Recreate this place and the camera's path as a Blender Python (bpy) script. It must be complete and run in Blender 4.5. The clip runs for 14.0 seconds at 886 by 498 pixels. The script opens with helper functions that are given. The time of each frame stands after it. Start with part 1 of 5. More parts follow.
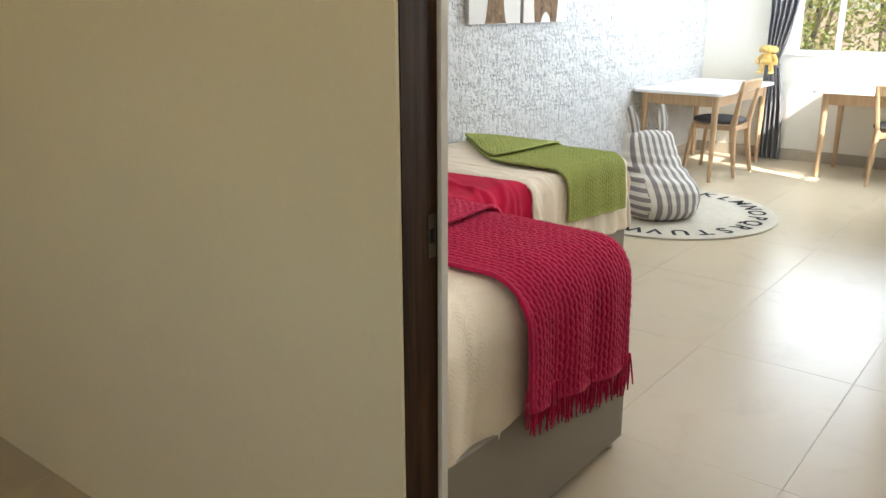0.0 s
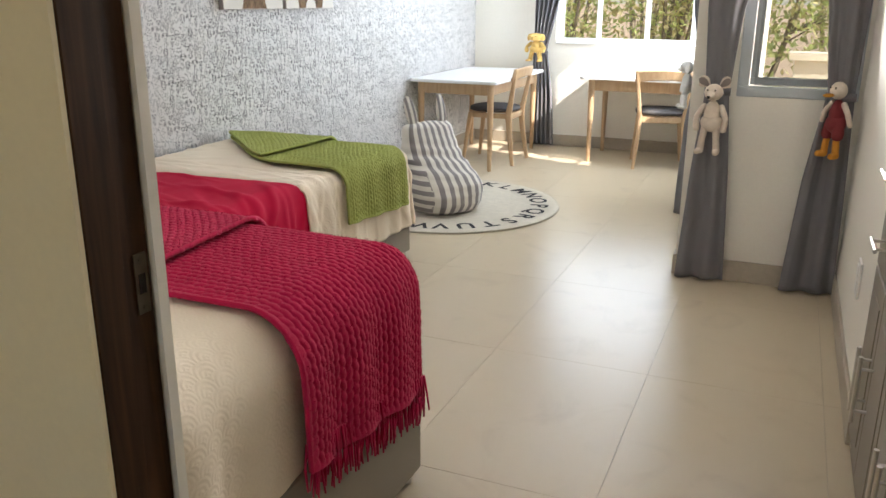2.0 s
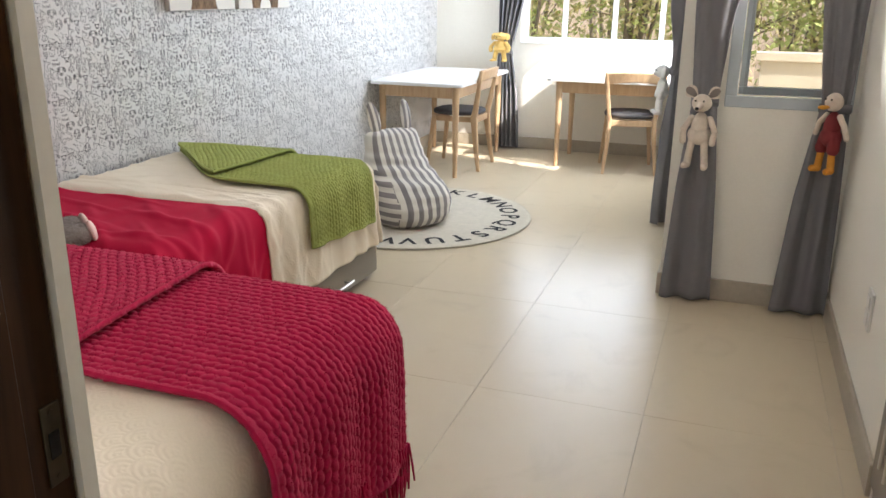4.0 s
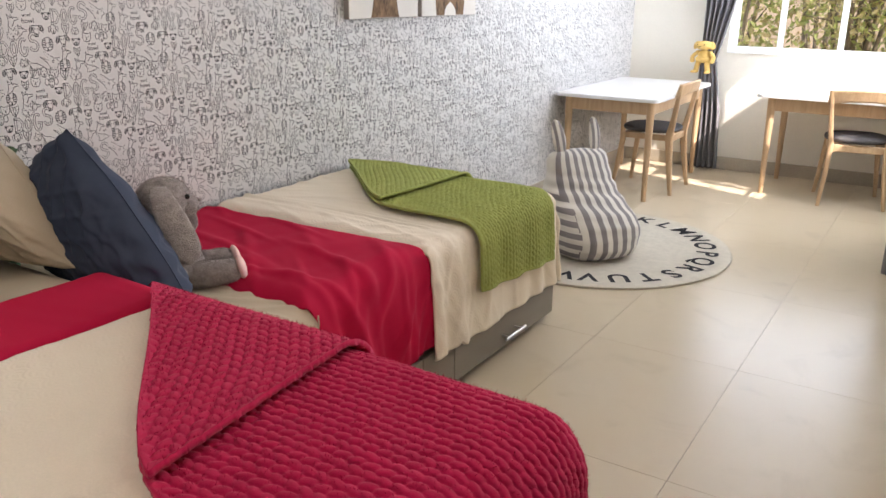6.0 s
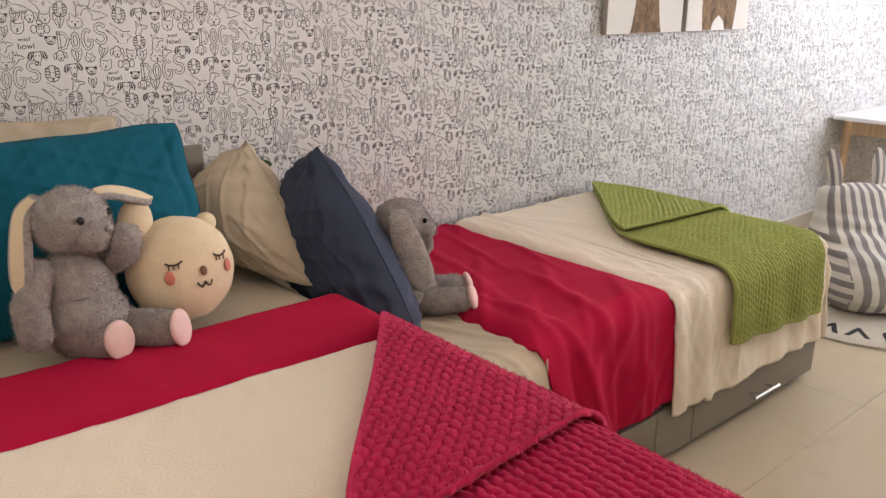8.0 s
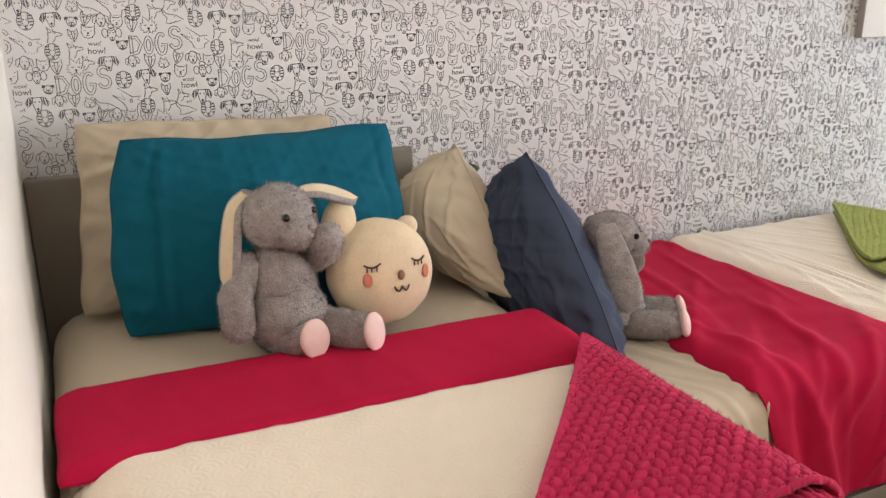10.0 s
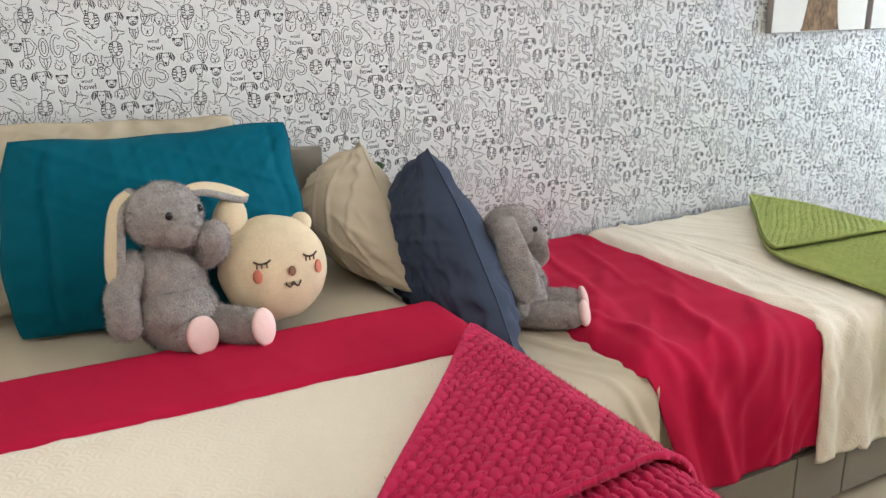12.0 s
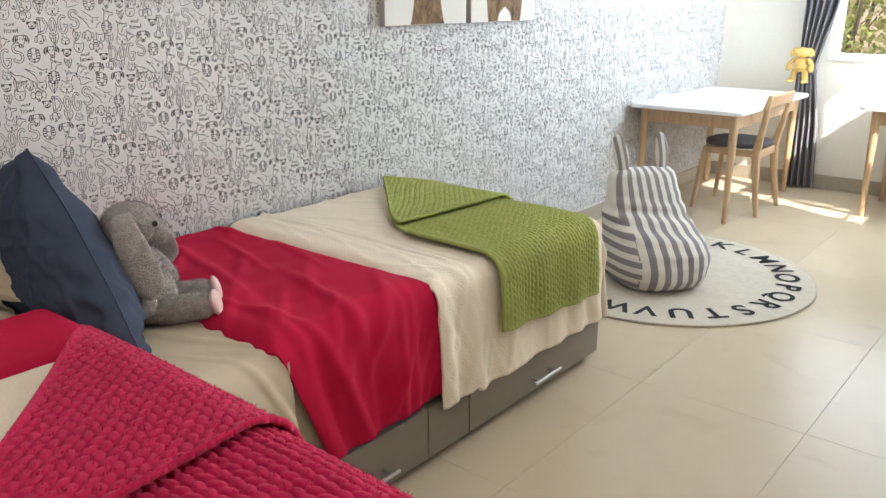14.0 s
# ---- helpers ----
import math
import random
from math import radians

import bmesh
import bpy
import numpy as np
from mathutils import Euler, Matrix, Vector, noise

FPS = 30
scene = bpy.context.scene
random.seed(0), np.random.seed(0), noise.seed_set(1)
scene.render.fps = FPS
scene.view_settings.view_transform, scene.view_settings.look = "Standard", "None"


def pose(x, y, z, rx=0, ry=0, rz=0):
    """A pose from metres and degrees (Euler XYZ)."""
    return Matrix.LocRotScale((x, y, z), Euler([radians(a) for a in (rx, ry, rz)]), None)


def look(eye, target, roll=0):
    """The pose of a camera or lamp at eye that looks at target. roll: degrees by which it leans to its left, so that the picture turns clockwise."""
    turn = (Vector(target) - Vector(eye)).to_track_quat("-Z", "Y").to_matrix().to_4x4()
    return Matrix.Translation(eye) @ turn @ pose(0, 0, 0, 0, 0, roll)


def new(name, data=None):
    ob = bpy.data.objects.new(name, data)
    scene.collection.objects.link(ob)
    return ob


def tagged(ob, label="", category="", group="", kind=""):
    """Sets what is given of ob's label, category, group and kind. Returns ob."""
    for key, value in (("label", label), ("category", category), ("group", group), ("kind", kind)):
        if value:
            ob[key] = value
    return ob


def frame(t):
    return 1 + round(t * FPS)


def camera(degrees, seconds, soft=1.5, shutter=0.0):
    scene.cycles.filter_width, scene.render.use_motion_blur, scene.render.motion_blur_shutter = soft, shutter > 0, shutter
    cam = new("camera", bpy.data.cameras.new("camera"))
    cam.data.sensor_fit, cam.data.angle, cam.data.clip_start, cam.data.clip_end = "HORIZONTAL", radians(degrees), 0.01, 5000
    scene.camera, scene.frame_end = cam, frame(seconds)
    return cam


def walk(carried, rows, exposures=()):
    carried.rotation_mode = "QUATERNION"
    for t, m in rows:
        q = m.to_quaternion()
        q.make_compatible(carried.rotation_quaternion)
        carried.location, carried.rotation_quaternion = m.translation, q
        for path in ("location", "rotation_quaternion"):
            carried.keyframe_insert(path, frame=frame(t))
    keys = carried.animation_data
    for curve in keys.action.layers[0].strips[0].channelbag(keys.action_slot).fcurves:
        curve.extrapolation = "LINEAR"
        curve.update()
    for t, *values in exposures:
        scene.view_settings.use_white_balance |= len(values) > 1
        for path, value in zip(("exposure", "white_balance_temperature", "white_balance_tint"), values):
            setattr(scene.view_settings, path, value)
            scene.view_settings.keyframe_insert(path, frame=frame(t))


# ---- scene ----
cam = camera(57.2, 14.0)
PATH = [
    (0, (-0.155, 0.548, 1.378), (-1.34, 2.054, 0.806), -0.1),
    (0.5, (-0.189, 0.682, 1.366), (-1.282, 2.254, 0.787), 0.1),
    (1, (-0.247, 0.77, 1.347), (-1.284, 2.379, 0.766), 0.1),
    (1.5, (-0.28, 0.833, 1.35), (-1.19, 2.516, 0.768), -0.0),
    (2, (-0.304, 0.884, 1.333), (-1.045, 2.646, 0.745), 0.3),
    (2.2, (-0.305, 0.901, 1.332), (-1.0, 2.681, 0.74), 0.3),
    (4.3, (-0.53, 1.21, 1.383), (-1.166, 3.007, 0.777), 0.6),
    (4.5, (-0.552, 1.259, 1.385), (-1.196, 3.052, 0.776), 0.6),
    (5, (-0.593, 1.385, 1.391), (-1.3, 3.154, 0.783), 0.8),
    (5.5, (-0.632, 1.486, 1.393), (-1.505, 3.179, 0.784), 0.8),
    (6, (-0.713, 1.554, 1.408), (-1.726, 3.168, 0.799), 0.6),
    (6.5, (-0.787, 1.591, 1.421), (-1.872, 3.156, 0.811), 0.5),
    (7, (-0.823, 1.635, 1.427), (-1.982, 3.148, 0.819), 0.5),
    (7.5, (-0.836, 1.684, 1.433), (-2.125, 3.089, 0.828), 0.5),
    (8, (-0.846, 1.686, 1.441), (-2.29, 2.933, 0.84), 0.4),
    (8.5, (-0.88, 1.692, 1.447), (-2.437, 2.796, 0.848), 0.3),
    (9, (-0.925, 1.721, 1.436), (-2.547, 2.73, 0.842), 0.3),
    (9.2, (-0.941, 1.728, 1.43), (-2.585, 2.701, 0.837), 0.2),
    (11.3, (-0.88, 1.857, 1.413), (-2.667, 2.542, 0.832), -0.8),
    (11.5, (-0.861, 1.875, 1.409), (-2.636, 2.594, 0.832), -0.8),
    (12, (-0.831, 1.903, 1.408), (-2.525, 2.795, 0.827), -0.9),
    (12.5, (-0.807, 1.938, 1.411), (-2.379, 3.026, 0.824), -0.4),
    (13, (-0.763, 1.965, 1.414), (-2.233, 3.183, 0.819), -0.2),
    (13.5, (-0.704, 1.986, 1.404), (-2.073, 3.317, 0.809), -0.2),
    (14, (-0.667, 1.982, 1.403), (-1.882, 3.454, 0.805), -0.0),
]
walk(cam, [(t, look(eye, target, roll)) for t, eye, target, roll in PATH], [(0, 1.5, 6350, 10), (0.5, 1.27, 6350, 10), (2, 1.22, 6450, 13), (5, 1.28, 6350, 15), (6.5, 1.15, 6750, 20), (9, 1.34, 6950, 22), (11.5, 1.62, 6050, 9), (14, 1.36, 6350, 11)])

# ---- world, sun, exposure ----
SUN_WAY = Vector((-1.0, 0.35, -0.90)).normalized()
world = bpy.data.worlds.new("sky")
scene.world = world
world.use_nodes = True
_wn = world.node_tree.nodes
_sky = _wn.new("ShaderNodeTexSky")
_sky.sky_type, _sky.sun_disc = "NISHITA", False
_sky.sun_elevation = math.asin(-SUN_WAY.z)
_sky.sun_rotation = math.atan2(-SUN_WAY.x, -SUN_WAY.y)
world.node_tree.links.new(_sky.outputs[0], _wn["Background"].inputs[0])
_wn["Background"].inputs[1].default_value = 0.15
_sun = bpy.data.lights.new("sun", "SUN")
_sun.energy, _sun.angle, _sun.color = 5.0, radians(0.5), (1.0, 0.95, 0.86)
sun = new("sun", _sun)
sun.matrix_world = look((6, 2, 6), Vector((6, 2, 6)) + SUN_WAY)


def window_light(name, place, aim, w, h, watts, colour=(1.0, 0.985, 0.96), spread=180):
    d = bpy.data.lights.new(name, "AREA")
    d.shape, d.size, d.size_y, d.energy, d.color, d.spread = "RECTANGLE", w, h, watts, colour, radians(spread)
    o = new(name, d)
    o.matrix_world = look(place, Vector(place) + Vector(aim))
    return o


window_light("sky_light_far_window", (-1.61, 8.50, 1.52), (0, -1, 0.62), 1.40, 1.05, 33, (0.76, 0.88, 1.0), 124)
window_light("sky_light_side_window", (-0.70, 7.66, 1.54), (-1, 0, 0.05), 1.05, 1.1, 18, (0.76, 0.88, 1.0))
window_light("sky_light_corner_window", (-0.278, 4.955, 1.50), (-0.35, -1, 0.50), 0.46, 1.1, 17, (1.0, 0.97, 0.93), 125)

# warm fill added for the hallway, set in a window out of view
window_light("hall_fill_light", (-0.5, -1.22, 1.55), (0, 1, 0), 2.1, 1.2, 0.95, (1.0, 0.87, 0.50))

# ---- materials ----


def mat(name, colour, rough=0.6, metal=0.0, var=0.08, scale=6.0, grain=60.0, bump=0.1, bump_scale=None, sheen=0.0, spec=None, stretch=None, coat=0.0, dist=0.002):
    """A surface with colour variation at two scales and fine relief."""
    m = bpy.data.materials.new(name)
    m.use_nodes = True
    nt = m.node_tree
    n, l = nt.nodes, nt.links
    b = n["Principled BSDF"]
    b.inputs["Roughness"].default_value = rough
    b.inputs["Metallic"].default_value = metal
    b.inputs["Sheen Weight"].default_value = sheen
    b.inputs["Coat Weight"].default_value = coat
    if spec is not None:
        b.inputs["Specular IOR Level"].default_value = spec
    co = n.new("ShaderNodeTexCoord")
    mp = n.new("ShaderNodeMapping")
    if stretch:
        mp.inputs["Scale"].default_value = stretch
    l.new(co.outputs["Object"], mp.inputs[0])
    a, c = n.new("ShaderNodeTexNoise"), n.new("ShaderNodeTexNoise")
    a.inputs["Scale"].default_value, a.inputs["Detail"].default_value = scale, 4
    c.inputs["Scale"].default_value, c.inputs["Detail"].default_value = grain, 3
    l.new(mp.outputs[0], a.inputs[0]), l.new(mp.outputs[0], c.inputs[0])
    s = n.new("ShaderNodeMath")
    s.operation = "ADD"
    l.new(a.outputs[0], s.inputs[0]), l.new(c.outputs[0], s.inputs[1])
    r = n.new("ShaderNodeMapRange")
    r.inputs[1].default_value, r.inputs[2].default_value = 0.6, 1.4
    r.inputs[3].default_value, r.inputs[4].default_value = 1 - var, 1 + var
    l.new(s.outputs[0], r.inputs[0])
    mx = n.new("ShaderNodeVectorMath")
    mx.operation = "SCALE"
    mx.inputs[0].default_value = colour
    l.new(r.outputs[0], mx.inputs["Scale"])
    l.new(mx.outputs[0], b.inputs["Base Color"])
    if bump:
        bp = n.new("ShaderNodeBump")
        bp.inputs["Strength"].default_value, bp.inputs["Distance"].default_value = bump, dist
        t = c
        if bump_scale:
            t = n.new("ShaderNodeTexNoise")
            t.inputs["Scale"].default_value, t.inputs["Detail"].default_value = bump_scale, 4
            l.new(mp.outputs[0], t.inputs[0])
        l.new(t.outputs[0], bp.inputs["Height"]), l.new(bp.outputs[0], b.inputs["Normal"])
    return m


def wood(name, light, dark, rough=0.45, scale=3.0, axis=2, spec=0.5):
    m = bpy.data.materials.new(name)
    m.use_nodes = True
    n, l = m.node_tree.nodes, m.node_tree.links
    b = n["Principled BSDF"]
    b.inputs["Roughness"].default_value = rough
    b.inputs["Specular IOR Level"].default_value = spec
    co, mp = n.new("ShaderNodeTexCoord"), n.new("ShaderNodeMapping")
    sc = [14.0, 14.0, 14.0]
    sc[axis] = 1.2
    mp.inputs["Scale"].default_value = sc
    no = n.new("ShaderNodeTexNoise")
    no.inputs["Scale"].default_value, no.inputs["Detail"].default_value, no.inputs["Distortion"].default_value = scale, 6, 0.6
    cr = n.new("ShaderNodeValToRGB")
    cr.color_ramp.elements[0].color, cr.color_ramp.elements[0].position = (*dark, 1), 0.3
    cr.color_ramp.elements[1].color, cr.color_ramp.elements[1].position = (*light, 1), 0.68
    bp = n.new("ShaderNodeBump")
    bp.inputs["Strength"].default_value, bp.inputs["Distance"].default_value = 0.12, 0.002
    l.new(co.outputs["Object"], mp.inputs[0]), l.new(mp.outputs[0], no.inputs[0]), l.new(no.outputs[0], cr.inputs[0])
    l.new(cr.outputs[0], b.inputs["Base Color"]), l.new(no.outputs[0], bp.inputs["Height"]), l.new(bp.outputs[0], b.inputs["Normal"])
    return m


def tile_stone():
    """Polished cream porcelain with soft brown smudges, different on every tile."""
    m = bpy.data.materials.new("polished_cream_stone")
    m.use_nodes = True
    n, l = m.node_tree.nodes, m.node_tree.links
    b = n["Principled BSDF"]
    b.inputs["Specular IOR Level"].default_value = 0.22
    co, oi = n.new("ShaderNodeTexCoord"), n.new("ShaderNodeObjectInfo")
    off = n.new("ShaderNodeVectorMath")
    off.operation = "MULTIPLY_ADD"
    l.new(oi.outputs["Random"], off.inputs[0])
    off.inputs[1].default_value = (37, 53, 11)
    l.new(co.outputs["Object"], off.inputs[2])
    cloud = n.new("ShaderNodeTexNoise")
    cloud.inputs["Scale"].default_value, cloud.inputs["Detail"].default_value, cloud.inputs["Distortion"].default_value = 2.2, 4, 0.5
    vein = n.new("ShaderNodeTexNoise")
    vein.inputs["Scale"].default_value, vein.inputs["Detail"].default_value, vein.inputs["Distortion"].default_value = 3.4, 8, 1.4
    l.new(off.outputs[0], cloud.inputs[0]), l.new(off.outputs[0], vein.inputs[0])
    c1 = n.new("ShaderNodeValToRGB")
    c1.color_ramp.elements[0].color, c1.color_ramp.elements[0].position = (0.545, 0.450, 0.315, 1), 0.25
    c1.color_ramp.elements[1].color, c1.color_ramp.elements[1].position = (0.560, 0.465, 0.328, 1), 0.75
    l.new(cloud.outputs[0], c1.inputs[0])
    smudge = n.new("ShaderNodeMapRange")
    smudge.interpolation_type = "SMOOTHSTEP"
    smudge.inputs[1].default_value, smudge.inputs[2].default_value, smudge.inputs[4].default_value = 0.52, 0.80, 0.30
    l.new(vein.outputs[0], smudge.inputs[0])
    mx = n.new("ShaderNodeMix")
    mx.data_type = "RGBA"
    l.new(smudge.outputs[0], mx.inputs[0]), l.new(c1.outputs[0], mx.inputs[6])
    mx.inputs[7].default_value = (0.36, 0.285, 0.19, 1)
    l.new(mx.outputs[2], b.inputs["Base Color"])
    ro = n.new("ShaderNodeMapRange")
    ro.inputs[3].default_value, ro.inputs[4].default_value = 0.27, 0.29
    l.new(cloud.outputs[0], ro.inputs[0]), l.new(ro.outputs[0], b.inputs["Roughness"])
    return m


def quilt(name, colour):
    """Cream bedspread embossed with rows of scallops (uses UVs in metres)."""
    m = mat(name, colour, 0.9, var=0.05, scale=4, grain=250, bump=0, sheen=0.04, spec=0.2)
    n, l = m.node_tree.nodes, m.node_tree.links
    uv = n.new("ShaderNodeUVMap")
    sep = n.new("ShaderNodeSeparateXYZ")
    l.new(uv.outputs[0], sep.inputs[0])

    def mth(op, a, b=None):
        k = n.new("ShaderNodeMath")
        k.operation = op
        for i, v in enumerate((a, b)):
            if v is None:
                continue
            if isinstance(v, (int, float)):
                k.inputs[i].default_value = v
            else:
                l.new(v, k.inputs[i])
        return k.outputs[0]

    v = mth("DIVIDE", sep.outputs[1], 0.030)
    row = mth("FLOOR", v)
    fv = mth("SUBTRACT", v, row)
    u = mth("ADD", mth("DIVIDE", sep.outputs[0], 0.055), mth("MULTIPLY", mth("MODULO", row, 2), 0.5))
    fu = mth("SUBTRACT", mth("FRACT", u), 0.5)
    d = mth("SQRT", mth("ADD", mth("POWER", mth("MULTIPLY", fu, 1.8), 2), mth("POWER", mth("MULTIPLY", fv, 0.9), 2)))
    ring = mth("SINE", mth("MULTIPLY", d, 18.0))
    no = n.new("ShaderNodeTexNoise")
    no.inputs["Scale"].default_value = 180
    l.new(uv.outputs[0], no.inputs[0])
    h = mth("ADD", mth("MULTIPLY", ring, 0.5), mth("MULTIPLY", no.outputs[0], 0.5))
    bp = n.new("ShaderNodeBump")
    bp.inputs["Strength"].default_value, bp.inputs["Distance"].default_value = 0.18, 0.003
    l.new(h, bp.inputs["Height"]), l.new(bp.outputs[0], n["Principled BSDF"].inputs["Normal"])
    return m


def stripes(name, axis, light=(0.72, 0.68, 0.62), dark=(0.27, 0.245, 0.245), width=0.056):
    m = mat(name, light, 0.9, var=0.06, scale=5, grain=300, bump=0.15, sheen=0.04, spec=0.2)
    n, l = m.node_tree.nodes, m.node_tree.links
    uv = n.new("ShaderNodeUVMap")
    sep = n.new("ShaderNodeSeparateXYZ")
    l.new(uv.outputs[0], sep.inputs[0])
    dv = n.new("ShaderNodeMath")
    dv.operation = "DIVIDE"
    dv.inputs[1].default_value = width
    l.new(sep.outputs[axis], dv.inputs[0])
    fr = n.new("ShaderNodeMath")
    fr.operation = "FRACT"
    l.new(dv.outputs[0], fr.inputs[0])
    gt = n.new("ShaderNodeMath")
    gt.operation = "GREATER_THAN"
    gt.inputs[1].default_value = 0.5
    l.new(fr.outputs[0], gt.inputs[0])
    b = n["Principled BSDF"]
    src = b.inputs["Base Color"].links[0].from_socket
    mx = n.new("ShaderNodeMix")
    mx.data_type = "RGBA"
    l.new(gt.outputs[0], mx.inputs[0]), l.new(src, mx.inputs[6])
    mx.inputs[7].default_value = (*dark, 1)
    l.new(mx.outputs[2], b.inputs["Base Color"])
    return m


def glass(name):
    m = bpy.data.materials.new(name)
    m.use_nodes = True
    b = m.node_tree.nodes["Principled BSDF"]
    b.inputs["Transmission Weight"].default_value, b.inputs["Roughness"].default_value, b.inputs["IOR"].default_value = 1.0, 0.0, 1.05
    return m


M_WALL = mat("cream_wall_paint", (0.82, 0.78, 0.69), 0.7, var=0.03, scale=1.5, grain=90, bump=0.06, bump_scale=220)
M_HALL = mat("khaki_cream_hall_paint", (0.78, 0.69, 0.47), 0.7, var=0.03, scale=1.5, grain=90, bump=0.06, bump_scale=220)
M_PAPER = mat("wallpaper_ground", (0.74, 0.72, 0.70), 0.65, var=0.03, scale=2, grain=200, bump=0.04)
M_INK = mat("wallpaper_ink", (0.085, 0.085, 0.09), 0.7, var=0.1, bump=0)
M_CEIL = mat("white_ceiling_paint", (0.88, 0.87, 0.84), 0.8, var=0.02, bump=0.04)
M_TILE = tile_stone()
M_GROUT = mat("tan_grout", (0.33, 0.275, 0.20), 0.85, var=0.1)
M_SKIRT = mat("beige_stone_skirting", (0.42, 0.36, 0.28), 0.4, var=0.1, scale=5)
M_DARKWOOD = wood("dark_stained_wood", (0.075, 0.033, 0.011), (0.024, 0.011, 0.004), 0.6, spec=0.15)
M_OAK = wood("oiled_oak", (0.58, 0.40, 0.235), (0.47, 0.30, 0.165), 0.42)
M_WHITETOP = mat("white_laminate", (0.80, 0.80, 0.79), 0.3, var=0.02, bump=0.02)
M_TAUPE = mat("taupe_melamine", (0.235, 0.20, 0.155), 0.45, var=0.05, scale=3, grain=120, bump=0.05, stretch=(1, 1, 6))
M_STEEL = mat("brushed_steel", (0.62, 0.60, 0.57), 0.28, metal=1.0, var=0.05, bump=0.04)
M_OLDSTEEL = mat("dull_old_steel", (0.10, 0.085, 0.06), 0.5, metal=1.0, var=0.2, bump=0.05)
M_SHEET = mat("beige_cotton", (0.58, 0.49, 0.36), 0.85, var=0.05, scale=4, grain=400, bump=0.12, sheen=0.03, spec=0.2)
M_CREAM = quilt("cream_quilted_cotton", (0.87, 0.765, 0.615))
M_RED = mat("crimson_cotton", (0.47, 0.008, 0.044), 0.85, var=0.07, scale=4, grain=400, bump=0.12, sheen=0.01, spec=0.12)
M_PINKWOOL = mat("raspberry_wool", (0.45, 0.008, 0.060), 0.9, var=0.16, scale=25, grain=500, bump=0.5, sheen=0.08, spec=0.15, dist=0.001)
M_GREENWOOL = mat("olive_green_wool", (0.37, 0.41, 0.115), 0.9, var=0.15, scale=25, grain=500, bump=0.5, sheen=0.06, spec=0.15, dist=0.001)
M_TEAL = mat("teal_cotton", (0.002, 0.105, 0.155), 0.82, var=0.07, scale=4, grain=400, bump=0.12, sheen=0.01, spec=0.12)
M_NAVY = mat("slate_blue_cotton", (0.040, 0.052, 0.085), 0.75, var=0.1, scale=4, grain=400, bump=0.12, sheen=0.03, spec=0.2)
M_BEIGEP = mat("sand_cotton", (0.52, 0.43, 0.31), 0.85, var=0.08, scale=4, grain=400, bump=0.12, sheen=0.03, spec=0.2)
M_GREENP = mat("sage_green_cotton", (0.10, 0.17, 0.08), 0.85, var=0.1)
M_GREYFUR = mat("grey_plush_fur", (0.36, 0.32, 0.30), 0.95, var=0.38, scale=45, grain=260, bump=0.8, bump_scale=260, sheen=0.12, spec=0.1, dist=0.006)
M_CREAMFUR = mat("cream_plush_fur", (0.72, 0.58, 0.39), 0.95, var=0.12, scale=18, grain=260, bump=0.35, bump_scale=420, sheen=0.1, spec=0.1, dist=0.002)
M_PINKPAD = mat("pale_pink_plush", (0.78, 0.55, 0.50), 0.9, var=0.06, bump=0.3, bump_scale=200, sheen=0.1, spec=0.1)
M_BLACK = mat("black_plastic", (0.012, 0.010, 0.010), 0.25, var=0.05, bump=0)
M_THREAD = mat("dark_brown_thread", (0.07, 0.04, 0.03), 0.8, bump=0.1)
M_BLUSH = mat("rust_pink_embroidery", (0.62, 0.20, 0.13), 0.85, bump=0.2)
M_NOSE = mat("brown_embroidery", (0.22, 0.11, 0.06), 0.8, bump=0.2)
M_YELLOWFUR = mat("yellow_plush_fur", (0.78, 0.52, 0.17), 0.95, var=0.12, scale=20, bump=0.8, bump_scale=160, sheen=0.1, spec=0.1, dist=0.005)
M_IVORYFUR = mat("ivory_plush", (0.66, 0.56, 0.46), 0.95, var=0.10, scale=25, bump=0.6, bump_scale=180, sheen=0.06, spec=0.15, dist=0.004)
M_MOUSEEAR = mat("grey_brown_plush_lining", (0.22, 0.18, 0.16), 0.95, var=0.1, bump=0.4, spec=0.1)
M_WHITEFUR = mat("white_plush", (0.80, 0.78, 0.74), 0.95, var=0.06, scale=25, bump=0.6, bump_scale=180, sheen=0.06, spec=0.15, dist=0.004)
M_MAROON = mat("maroon_cloth", (0.20, 0.022, 0.025), 0.85, bump=0.2)
M_ORANGE = mat("orange_felt", (0.62, 0.27, 0.03), 0.85, bump=0.2)
M_CURTAIN = mat("grey_curtain_cloth", (0.19, 0.182, 0.19), 0.8, var=0.06, scale=3, grain=500, bump=0.15, sheen=0.04, spec=0.2)
M_SEAT = mat("charcoal_seat_fabric", (0.085, 0.078, 0.078), 0.9, var=0.12, scale=40, grain=400, bump=0.4)
M_RUG = mat("ivory_cotton_rug", (0.60, 0.545, 0.45), 0.95, var=0.12, scale=30, grain=240, bump=0.7, sheen=0.06, spec=0.15, dist=0.004)
M_RUGINK = mat("black_rug_yarn", (0.022, 0.020, 0.022), 0.95, var=0.2, scale=60, bump=0.5)
M_STRIPE_V = stripes("striped_cotton_front", 0)
M_STRIPE_H = stripes("striped_cotton_side", 1)
M_ALU = mat("pale_blue_grey_frame", (0.46, 0.50, 0.52), 0.4, var=0.03, bump=0.02)
M_WHITEFRAME = mat("white_window_frame", (0.80, 0.80, 0.79), 0.4, var=0.02, bump=0.02)
M_GLASS = glass("window_glass")
M_CANVAS = mat("off_white_canvas", (0.76, 0.72, 0.66), 0.85, var=0.03, grain=500, bump=0.2)
